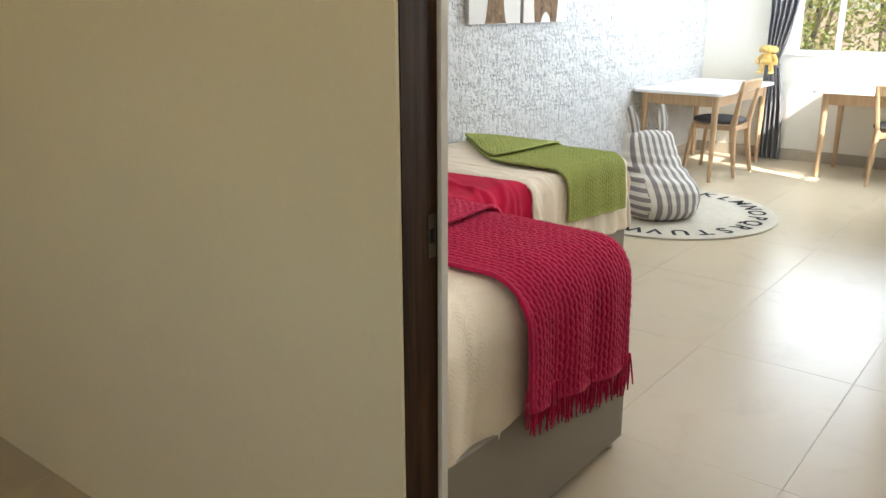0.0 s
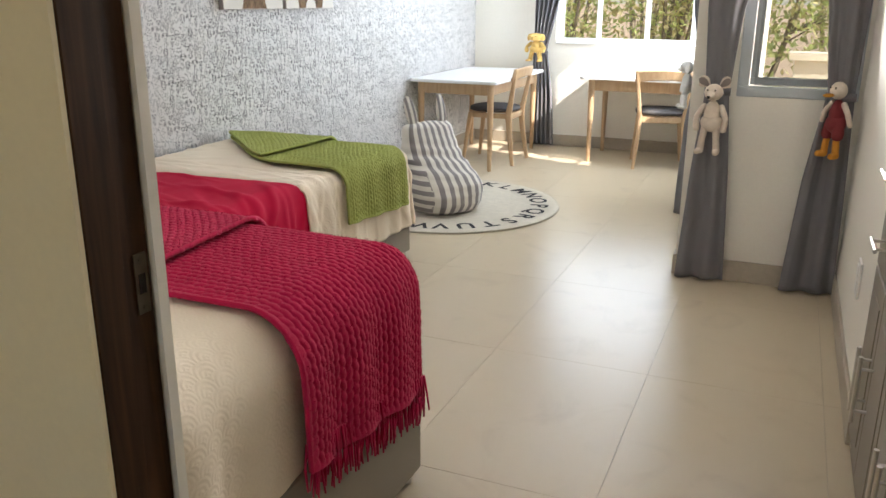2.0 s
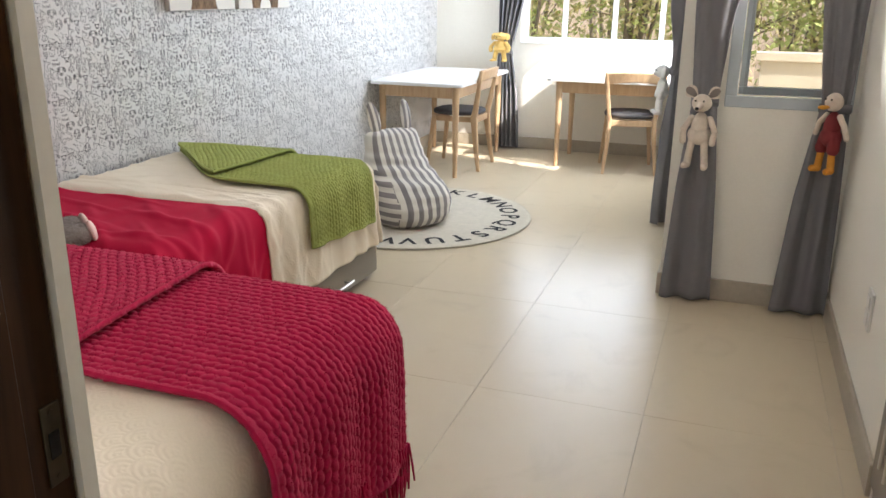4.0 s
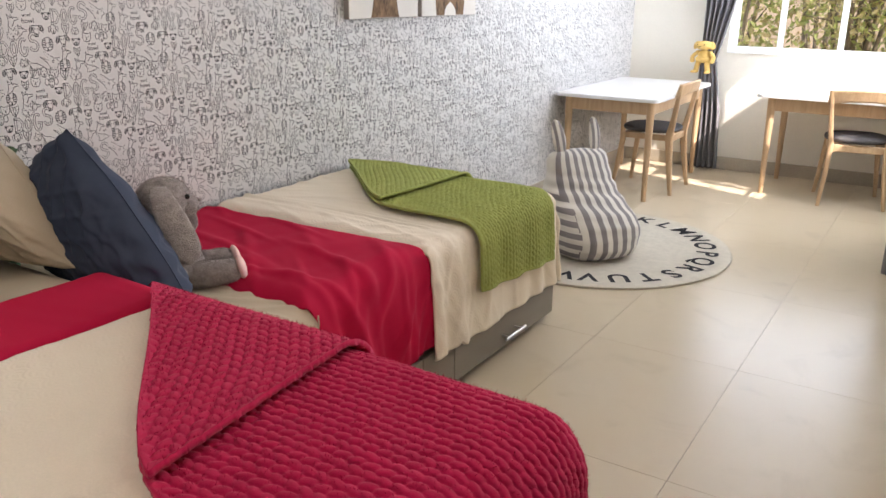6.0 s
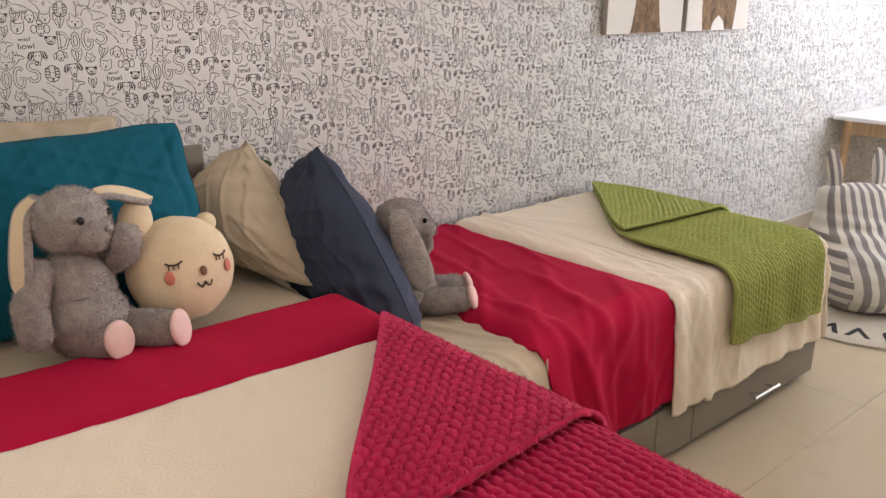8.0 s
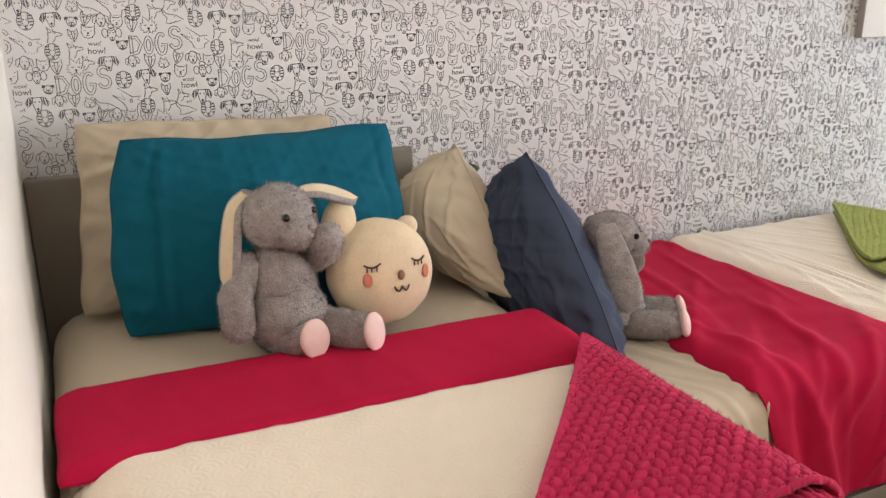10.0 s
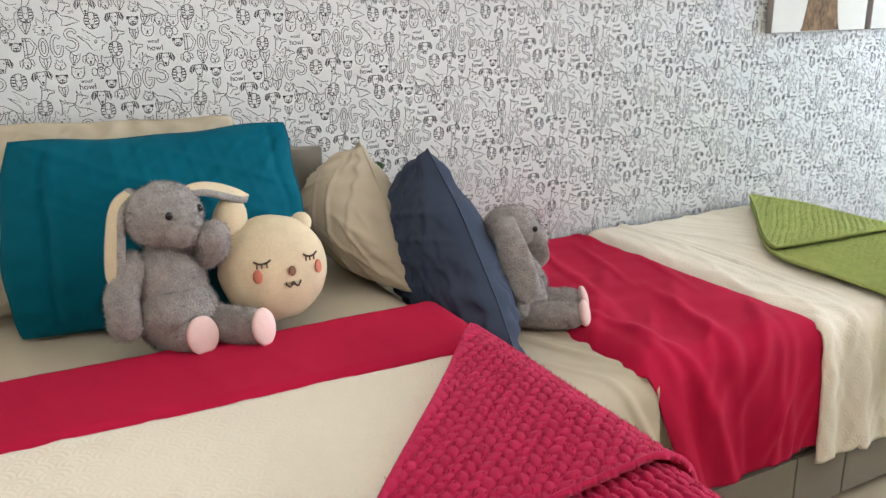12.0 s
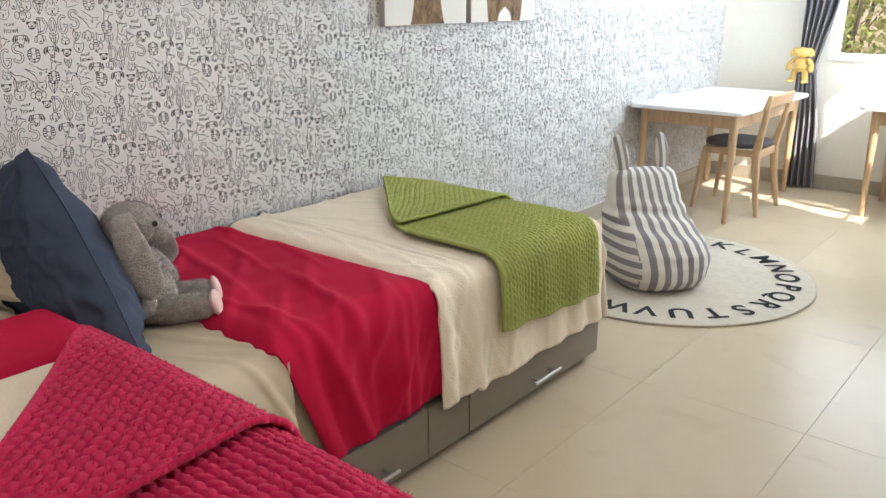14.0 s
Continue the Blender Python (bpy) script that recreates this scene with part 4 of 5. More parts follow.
# ---- bean bag with ears ----
bag = thing("bean_bag", "grey and cream striped bean bag with rabbit ears on the rug", "bean bag", m=pose(-2.355, 5.69, 0.014, 0, 0, 58) @ Matrix.Diagonal((1.06, 1.05, 1.0, 1)))
zs = [0.0, 0.025, 0.07, 0.13, 0.19, 0.25, 0.30, 0.36, 0.43, 0.49, 0.525, 0.545]
half = [0.17, 0.205, 0.225, 0.228, 0.224, 0.216, 0.205, 0.192, 0.183, 0.178, 0.170, 0.145]
front = [-0.19, -0.235, -0.265, -0.27, -0.25, -0.19, -0.10, -0.025, 0.02, 0.05, 0.07, 0.10]
back = [0.17, 0.205, 0.225, 0.23, 0.232, 0.232, 0.228, 0.222, 0.215, 0.205, 0.19, 0.16]
NT = 72
pos, uvs = [], []
zi = np.linspace(0, 0.545, 60)
H, Fr, Bk = (np.interp(zi, zs, k) for k in (half, front, back))
ang = np.linspace(0, 2 * math.pi, NT + 1)
ca, sa = np.cos(ang), np.sin(ang)
sq = 0.72
X = H[:, None] * np.sign(ca) * np.abs(ca) ** sq
Yc, Yh = (Fr + Bk)[:, None] / 2, (Bk - Fr)[:, None] / 2
Y = Yc + Yh * np.sign(sa) * np.abs(sa) ** sq
Z = np.repeat(zi[:, None], NT + 1, 1)
crease = 0.006 * np.sin(Z * 95 + 2.0 * np.sin(X * 9)) * np.exp(-((Z - 0.33) / 0.10) ** 2) * (sa < 0.3)
P3 = np.stack([X, Y, Z], -1)
P3[..., :2] *= 1 + 0.02 * np.sin(Z * 31 + X * 13)[..., None]
P3 = np.concatenate([np.stack([0 * X[:1], Yc[:1] + 0 * X[:1], Z[:1]], -1), P3, np.stack([0 * X[-1:], Yc[-1:] + 0 * X[-1:], Z[-1:] + 0.012], -1)])
cz = np.concatenate([0 * crease[:1], crease, 0 * crease[-1:]])
uvm = np.stack([P3[..., 0] / np.maximum(np.concatenate([H[:1], H, H[-1:]])[:, None], 0.15) * 0.21, P3[..., 2]], -1)
body = grid_object("body", P3[:, ::-1], [M_STRIPE_V, M_STRIPE_H], bag, uv=uvm[:, ::-1], disp=-cz[:, ::-1])
side_flag = []
for p in body.data.polygons:
    c = p.center
    lim = np.interp(c.z, zs, half) * 0.80
    side_flag.append(1 if abs(c.x) > lim and c.z < 0.34 else 0)
body.data.polygons.foreach_set("material_index", side_flag)
for s, tilt in ((-1, -12), (1, -5)):
    A, T = np.meshgrid(np.linspace(0, 2 * math.pi, 25), np.linspace(0, 1, 16), indexing="ij")
    w = 0.010 + 0.028 * np.sin(math.pi * np.clip(T * 0.86 + 0.10, 0, 1)) ** 0.8
    w = np.where(T > 0.97, 0.004, w)
    e = np.stack([w * np.cos(A), 0.010 * np.sin(A) * (0.4 + w * 20) + 0.03 * T ** 2, 0.20 * T], -1)
    ear = grid_object("ear", e, M_STRIPE_V, bag, uv=np.stack([e[..., 0] * 1.6 + 0.01, e[..., 2]], -1))
    ear.matrix_local = pose(s * 0.105, 0.125, 0.525, 4, tilt, 6 * s)

# ---- canvases ----


def canvas(y0, y1, label, arch):
    th = thing("canvas_print", label, "picture", "canvas prints on the wall")
    z0, z1 = 1.272, 2.02
    part("canvas", box(WX + 0.001, WX + 0.032, y0, y1, z0, z1, 0.003), M_CANVASEDGE, th)
    part("picture_ground", box(WX + 0.0322, WX + 0.0332, y0 + 0.002, y1 - 0.002, z0 + 0.002, z1 - 0.002), M_CANVAS, th)
    g = bmesh.new()
    c = (y0 + y1) / 2 + (0.0 if not arch else 0.0)

    def w(t):
        return 0.115 - 0.035 * t - 0.02 * math.sin(t * 6) if not arch else 0.135 + 0.02 * math.sin(t * 5)

    steps = 40
    rnd = random.Random(y0)
    for i in range(steps):
        t0, t1 = i / steps, (i + 1) / steps
        za, zb = z0 + 0.004 + t0 * 0.55, z0 + 0.004 + t1 * 0.55
        wa, wb = w(t0) + rnd.uniform(-0.003, 0.003), w(t1)
        gap_a = 0.058 * math.sqrt(max(0, 1 - (t0 / 0.11) ** 2)) if arch else 0
        gap_b = 0.058 * math.sqrt(max(0, 1 - (t1 / 0.11) ** 2)) if arch else 0
        for s in (-1, 1):
            q = [(c + s * gap_a, za), (c + s * wa, za), (c + s * wb, zb), (c + s * gap_b, zb)]
            if s < 0:
                q = q[::-1]
            g.faces.new([g.verts.new((WX + 0.0336, yy, zz)) for yy, zz in q])
    part("fur_shape", g, M_PRINTFUR, th, "brown fur of an animal seen from behind")
    return th


canvas(4.575, 5.135, "canvas print of a brown animal on off-white", False)
canvas(5.172, 5.722, "canvas print of a brown bear on off-white", True)

# ---- curtains ----


def curtain(label, centre, along, out, keys, folds, seed, amp=0.035, top=CEIL - 0.004, tie=0.93):
    """A gathered curtain. keys: rows of height, shift along, half width."""
    th = thing("curtain", label, "curtain", "grey curtains")
    c, al, ou = np.array(centre, float), np.array(along, float), np.array(out, float)
    z = np.linspace(0.012, top, 90)
    ks = sorted(keys)
    sh, hw = np.interp(z, [k[0] for k in ks], [k[1] for k in ks]), np.interp(z, [k[0] for k in ks], [k[2] for k in ks])
    s = np.linspace(-1, 1, folds * 14)
    S, Zg = np.meshgrid(s, z)
    g = np.random.RandomState(seed)
    ph = np.pi * folds * S + 0.5 * np.sin(3 * S + seed) + 0.35 * np.sin(Zg * 2.1 + seed)
    pinch = np.clip(np.abs(Zg - tie) / 0.35, 0.35, 1)
    d = amp * np.sin(ph) * pinch + 0.008 * ripple(S * 2, Zg * 1.6, seed)
    hem = 0.02 * (S + 1) * 0.5
    pos = c + al * (sh[:, None] + hw[:, None] * S)[..., None] + ou * d[..., None] + np.array([0, 0, 1.0]) * (Zg + hem * np.clip(0.3 - Zg, 0, 1))[..., None]
    grid_object("cloth", pos, M_CURTAIN, th, thick=0.003)
    k = int(np.argmin(np.abs(z - tie)))
    a = np.linspace(0, 2 * math.pi, 30)
    ring = []
    for q, dz in ((0, -0.018), (1, 0.018)):
        ring.append(np.stack([c[0] + al[0] * (sh[k] + (hw[k] + 0.006) * np.cos(a)) + ou[0] * (amp * 0.55 + 0.004) * np.sin(a), c[1] + al[1] * (sh[k] + (hw[k] + 0.006) * np.cos(a)) + ou[1] * (amp * 0.55 + 0.004) * np.sin(a), tie + dz + 0 * a], -1))
    grid_object("tieback", np.array(ring), M_CURTAIN, th, thick=0.003)
    return th


curtain("grey curtain tied back beside the wide window", (-2.47, 8.36, 0), (1, 0, 0), (0, -1, 0), ((0, 0.03, 0.115), (0.5, 0.02, 0.10), (0.90, -0.01, 0.062), (1.3, 0.045, 0.11), (2.6, 0.14, 0.24)), 5, 1, 0.030, tie=0.86)
curtain("grey curtain tied back in front of the side window", (-0.86, 6.42, 0), (0, 1, 0), (-1, 0, 0), ((0, 0.10, 0.36), (0.5, 0.06, 0.26), (0.93, 0.02, 0.14), (1.4, 0.04, 0.20), (2.6, 0.1, 0.34)), 6, 2, 0.045)
curtain("grey curtain tied back beside the corner window", (-0.615, 4.895, 0), (1, 0, 0), (0, -1, 0), ((0, 0.0, 0.115), (0.55, 0.0, 0.085), (0.93, 0.0, 0.052), (1.3, 0.005, 0.078), (1.7, 0.05, 0.13), (2.6, 0.09, 0.20)), 2, 3, 0.016)
curtain("grey curtain tied back in the corner by the window", (-0.11, 4.885, 0), (1, 0, 0), (0, -1, 0), ((0, -0.018, 0.118), (0.55, -0.005, 0.09), (0.95, 0.015, 0.055), (1.3, 0.0, 0.08), (1.7, -0.02, 0.115), (2.6, -0.04, 0.14)), 2, 4, 0.018)

# ---- soft toys ----


def piece(name, bm, mats, parent, hair=None, density=60000, length=0.0075):
    ob = part(name, bm, mats, parent, smooth=True)
    if hair:
        fur_on(ob, length, density, hair, ob, seed=len(bpy.data.objects))
    return ob


def limb(points, radii, bm=None, slot=0, seg=14, lump=0.05):
    """A rounded stuffed limb through points."""
    b = bmesh.new()
    pts = [Vector(p) for p in points]
    fine, rad = [], []
    for i in range(len(pts) - 1):
        for k in range(5):
            t = k / 5
            fine.append(pts[i].lerp(pts[i + 1], t))
            rad.append(radii[i] * (1 - t) + radii[i + 1] * t)
    fine.append(pts[-1]), rad.append(radii[-1])
    first, last = fine[0], fine[-1]
    d0, d1 = (fine[0] - fine[1]).normalized(), (fine[-1] - fine[-2]).normalized()
    head = [(first + d0 * rad[0] * math.sin(a), rad[0] * math.cos(a)) for a in (1.45, 1.1, 0.7, 0.35)]
    tail = [(last + d1 * rad[-1] * math.sin(a), rad[-1] * math.cos(a)) for a in (0.35, 0.7, 1.1, 1.45)]
    seq = head + list(zip(fine, rad)) + tail
    rings = []
    for i, (p, r) in enumerate(seq):
        w = (seq[min(i + 1, len(seq) - 1)][0] - seq[max(i - 1, 0)][0]).normalized()
        q = w.to_track_quat("Z", "Y")
        rings.append([b.verts.new(p + q @ Vector((math.cos(a), math.sin(a), 0)) * r * (1 + lump * noise.noise(p * 40 + Vector((math.cos(a), math.sin(a), 0)) * 1.5))) for a in (2 * math.pi * k / seg for k in range(seg))])
    for r0, r1 in zip(rings[:-1], rings[1:]):
        for k in range(seg):
            b.faces.new((r0[k], r0[(k + 1) % seg], r1[(k + 1) % seg], r1[k]))
    b.faces.new(rings[0][::-1]), b.faces.new(rings[-1])
    for f in b.faces:
        f.material_index = slot
    bmesh.ops.recalc_face_normals(b, faces=b.faces)
    return merge(bm, b)


def flap(points, widths, thick, normal, slot_front, slot_back, bm):
    """A flat floppy ear along points, with a lining on its front."""
    nrm = Vector(normal).normalized()
    rows = []
    b = bmesh.new()
    fine = np.linspace(0, len(points) - 1, 6 * len(points))
    raw = np.array([tuple(p) + (q,) for p, q in zip(points, widths)])
    raw = np.vstack([2 * raw[:1] - raw[1:2], raw, 2 * raw[-1:] - raw[-2:-1]])
    pts, widths = [], []
    for q in fine:
        i = min(int(q), len(points) - 2)
        u = q - i
        p0, p1, p2, p3 = raw[i:i + 4]
        c = 0.5 * (2 * p1 + (p2 - p0) * u + (2 * p0 - 5 * p1 + 4 * p2 - p3) * u * u + (3 * p1 - p0 - 3 * p2 + p3) * u ** 3)
        end = min(1, math.sqrt(max(0.0, (len(points) - 1 - q) / 0.5)) * 0.9 + 0.1)
        pts.append(Vector(c[:3]))
        widths.append(float(c[3]) * end)
    for i, p in enumerate(pts):
        w = (pts[min(i + 1, len(pts) - 1)] - pts[max(i - 1, 0)]).normalized()
        s = w.cross(nrm).normalized()
        rows.append([b.verts.new(p + s * widths[i] * math.cos(a) + nrm * thick * math.sin(a)) for a in (2 * math.pi * k / 20 for k in range(20))])
    for r0, r1 in zip(rows[:-1], rows[1:]):
        for k in range(20):
            f = b.faces.new((r0[k], r0[(k + 1) % 20], r1[(k + 1) % 20], r1[k]))
            f.material_index = slot_front if 3 <= k <= 6 else slot_back
            f.smooth = True
    for r in (rows[0][::-1], rows[-1]):
        b.faces.new(r).material_index = slot_back
    bmesh.ops.recalc_face_normals(b, faces=b.faces)
    return merge(bm, b)


def rabbit(label, m, waving):
    """A sitting rabbit that faces +x, its seat at the origin."""
    th = thing("toy_rabbit", label, "soft toy", "soft toys")
    F = M_GREYFUR
    piece("body", blob((0.016, 0, 0.082), (0.084, 0.088, 0.080), bm=blob((0.0, 0, 0.128), (0.072, 0.076, 0.118), seg=28, lump=0.06), seg=28, lump=0.06), F, th, F)
    yaw = 0.38 if waving else 0.0

    def face(x, y, z):
        """A place on the head, turned with it."""
        return (0.008 + (x - 0.008) * math.cos(yaw) - y * math.sin(yaw), (x - 0.008) * math.sin(yaw) + y * math.cos(yaw), z)

    hd = piece("head", blob(face(0.058, 0.0, 0.268), (0.044, 0.046, 0.040), bm=blob((0.008, 0.0, 0.292), (0.073, 0.080, 0.070), seg=28, lump=0.05), seg=20, lump=0.05), F, th, F)
    if waving:
        legs = (([(0.02, -0.03, 0.05), (0.062, -0.008, 0.045), (0.085, 0.004, 0.046)], (0.120, 0.012, 0.053), 14), ([(0.03, 0.05, 0.05), (0.092, 0.094, 0.044), (0.126, 0.116, 0.046)], (0.160, 0.130, 0.052), 30))
    else:
        legs = (([(0.02, -0.045, 0.05), (0.10, -0.054, 0.042), (0.158, -0.054, 0.046)], (0.196, -0.054, 0.055), -4), ([(0.02, 0.045, 0.05), (0.09, 0.056, 0.042), (0.150, 0.060, 0.046)], (0.188, 0.062, 0.055), 6))
    for pts, pad, turn in legs:
        lg = piece("leg", limb(pts, [0.046, 0.044, 0.042]), F, th, F)
        piece("foot_pad", blob(pad, (0.013, 0.038, 0.041), (0, -10, turn), None, 18), M_PINKPAD, lg)
    piece("arm", limb([(0.0, -0.075, 0.195), (0.015, -0.110, 0.135), (0.03, -0.112, 0.085)], [0.033, 0.035, 0.036]), F, th, F)
    lining = [M_CREAMFUR, F]
    if waving:
        piece("arm", limb([(0.01, 0.07, 0.19), (0.05, 0.085, 0.215), (0.085, 0.072, 0.248)], [0.033, 0.032, 0.034]), F, th, F)
        piece("ear", flap([(-0.005, 0.05, 0.330), (-0.008, 0.090, 0.332), (-0.010, 0.130, 0.322), (-0.010, 0.170, 0.306), (-0.010, 0.198, 0.294)], [0.014, 0.022, 0.029, 0.027, 0.013], 0.011, (0.45, 0.15, 0.88), 0, 1, None), lining, th)
        piece("ear", flap([(-0.012, -0.052, 0.348), (-0.008, -0.085, 0.318), (-0.002, -0.102, 0.25), (0.004, -0.112, 0.19), (0.006, -0.116, 0.165)], [0.014, 0.021, 0.027, 0.026, 0.013], 0.013, (0.45, -0.89, 0), 0, 1, None), lining, th)
    else:
        piece("arm", limb([(0.01, 0.07, 0.19), (0.035, 0.108, 0.135), (0.055, 0.108, 0.085)], [0.033, 0.036, 0.037]), F, th, F)
        for s in (-1, 1):
            piece("ear", flap([(0.004, s * 0.058, 0.345), (0.010, s * 0.104, 0.318), (0.030, s * 0.130, 0.25), (0.052, s * 0.150, 0.17), (0.064, s * 0.150, 0.115)], [0.018, 0.030, 0.040, 0.042, 0.024], 0.013, (0.1, s, 0), 1, 1, None), lining, th)
    for s in (-1, 1):
        piece("eye", blob(face(0.0715, s * 0.040, 0.304), (0.0070, 0.0075, 0.0085), seg=12), M_BLACK, hd)
    piece("nose", blob(face(0.103, 0.0, 0.281), (0.006, 0.009, 0.006), seg=12), F, hd)
    th.matrix_world = m
    return th


rabbit("grey plush rabbit sitting against the teal pillow, one arm raised", pose(-2.555, 2.155, 0.700, 0, -2, 10), True)
rabbit("grey plush rabbit sitting against the slate blue cushion", pose(-2.590, 3.030, 0.570, 0, -1, 50) @ Matrix.Diagonal((1.06, 0.95, 0.89, 1)), False)


def stroke(points, r, bm=None):
    for p, q in zip(points[:-1], points[1:]):
        bm = rod(p, q, r, seg=6, bm=bm)
    return bm


def face_x(y, z, rx=0.076, ry=0.124, rz=0.116):
    return rx * math.sqrt(max(0.02, 1 - (y / ry) ** 2 - (z / rz) ** 2)) + 0.0035


cush = thing("round_toy_cushion", "round cream plush bear-face cushion with closed eyes", "soft toy", "soft toys")
piece("body", blob((0, 0, 0), (0.076, 0.124, 0.116), seg=44, lump=0.04), M_CREAMFUR, cush)
piece("ear", blob((-0.01, 0.080, 0.088), (0.022, 0.026, 0.024), (20, 0, 0)), M_CREAMFUR, cush)
piece("ear", blob((-0.012, -0.082, 0.108), (0.028, 0.040, 0.062), (-14, 0, 0)), M_CREAMFUR, cush)
for yc in (-0.046, 0.066):
    zz = lambda t: 0.026 - 0.007 * (1 - (t / 0.018) ** 2)
    e = stroke([(face_x(yc + t, zz(t)), yc + t, zz(t)) for t in np.linspace(-0.018, 0.018, 7)], 0.0020)
    for t in (-0.012, -0.002, 0.009):
        e = stroke([(face_x(yc + t, 0.020), yc + t, 0.020), (face_x(yc + t - 0.001, 0.010), yc + t - 0.001, 0.010)], 0.0014, e)
    piece("closed_eye", e, M_THREAD, cush)
    piece("cheek", blob((face_x(yc * 1.28, -0.004) - 0.002, yc * 1.28, -0.006), (0.003, 0.011, 0.015), (0, 0, 30 if yc > 0 else -22), None, 14), M_BLUSH, cush)
piece("nose", blob((face_x(0.016, -0.004), 0.016, -0.004), (0.004, 0.009, 0.011), None or (0, 0, 8), None, 12), M_NOSE, cush)
e = None
for s in (-1, 1):
    e = stroke([(face_x(0.016 + s * t, -0.032) + 0.001, 0.016 + s * t, -0.027 - 0.011 * math.sin(t / 0.018 * math.pi)) for t in np.linspace(0, 0.018, 6)], 0.0020, e)
piece("mouth", e, M_THREAD, cush)
cush.matrix_world = pose(-2.560, 2.380, 0.838, 0, -12, 2) @ Matrix.Diagonal((1.0, 1.0, 1.04, 1))


def hanging_toy(name, label, m, fur, head, kind):
    """A long-limbed toy clasped round a curtain, facing -y, its feet at the origin."""
    th = thing(name, label, "soft toy", "soft toys")
    duck = kind == "duck"
    coat = M_MAROON if duck else fur
    piece("body", blob((0, 0, 0.155), (0.054, 0.040, 0.046), bm=blob((0, 0, 0.190), (0.040, 0.034, 0.075), lump=0.05), lump=0.05), coat, th)
    hd = piece("head", blob((0, -0.008, 0.305), (head, head * 0.9, head * 0.95), lump=0.04), fur, th)
    for s in (-1, 1):
        leg = M_ORANGE if duck else fur
        lg = piece("leg", limb([(s * 0.028, -0.005, 0.13), (s * 0.035, -0.012, 0.07), (s * 0.040, -0.012, 0.02)], [0.018, 0.016, 0.017]), leg, th)
        piece("foot", limb([(s * 0.040, -0.010, 0.014), (s * 0.046, -0.04, 0.012)], [0.017, 0.015]), leg, lg)
        if duck:
            piece("trouser_leg", limb([(s * 0.03, -0.005, 0.15), (s * 0.035, -0.010, 0.105)], [0.026, 0.028]), M_MAROON, th)
            piece("wing", limb([(s * 0.04, 0, 0.245), (s * 0.075, -0.005, 0.21), (s * 0.095, 0.0, 0.16)], [0.014, 0.013, 0.012]), fur, th)
        else:
            piece("arm", limb([(s * 0.042, 0, 0.235), (s * 0.072, -0.012, 0.175), (s * 0.066, -0.02, 0.125)], [0.014, 0.014, 0.015]), fur, th)
        piece("eye", blob((s * head * 0.42, -0.008 - head * 0.82, 0.318), (0.0042, 0.0042, 0.0048), seg=10), M_BLACK, hd)
        if kind == "mouse":
            piece("ear", flap([(s * 0.030, 0.0, 0.335), (s * 0.05, -0.002, 0.352), (s * 0.066, -0.004, 0.362), (s * 0.078, -0.006, 0.366)], [0.012, 0.028, 0.026, 0.010], 0.005, (0, -1, 0.15), 0, 1, None), [M_MOUSEEAR, fur], th)
        if kind == "rabbit":
            piece("ear", flap([(s * 0.030, 0.0, 0.345), (s * 0.052, -0.01, 0.33), (s * 0.058, -0.014, 0.29), (s * 0.056, -0.014, 0.26)], [0.010, 0.016, 0.019, 0.010], 0.006, (s * 0.6, -0.8, 0), 0, 0, None), fur, th)
    if kind == "mouse":
        piece("muzzle", limb([(0, -0.035, 0.298), (0, -0.062, 0.288)], [0.022, 0.012]), fur, hd)
        piece("nose", blob((0, -0.078, 0.287), (0.009, 0.008, 0.008), seg=12), M_BLACK, hd)
    elif duck:
        piece("beak", blob((0, -0.062, 0.285), (0.014, 0.034, 0.009), seg=14), M_ORANGE, hd)
    else:
        piece("muzzle", blob((0, -0.045, 0.292), (0.020, 0.018, 0.016), seg=14), fur, hd)
        piece("nose", blob((0, -0.063, 0.297), (0.006, 0.004, 0.004), seg=10), M_BLACK, hd)
    th.matrix_world = m
    return th


hanging_toy("toy_mouse", "ivory plush mouse with big ears clasping the curtain", pose(-0.622, 4.825, 0.652, 0, 0, -14) @ Matrix.Diagonal((0.95, 0.95, 0.92, 1)), M_IVORYFUR, 0.044, "mouse")
hanging_toy("toy_duck", "ivory plush duck in a maroon suit clasping the curtain", pose(-0.105, 4.815, 0.675, 0, 0, -52) @ Matrix.Diagonal((0.9, 0.9, 0.95, 1)), M_IVORYFUR, 0.042, "duck")
hanging_toy("toy_rabbit", "yellow plush rabbit clasping the curtain by the wide window", pose(-2.50, 8.29, 0.79, 0, 0, -15) @ Matrix.Diagonal((1.3, 1.2, 0.70, 1)), M_YELLOWFUR, 0.055, "rabbit")
hanging_toy("toy_rabbit", "white plush rabbit clasping the side window curtain", pose(-0.925, 6.42, 0.66, 0, 0, -75) @ Matrix.Diagonal((1.0, 1.0, 0.85, 1)), M_WHITEFUR, 0.05, "rabbit")

# ---- the wallpaper's print: thin ink lines on the paper ----


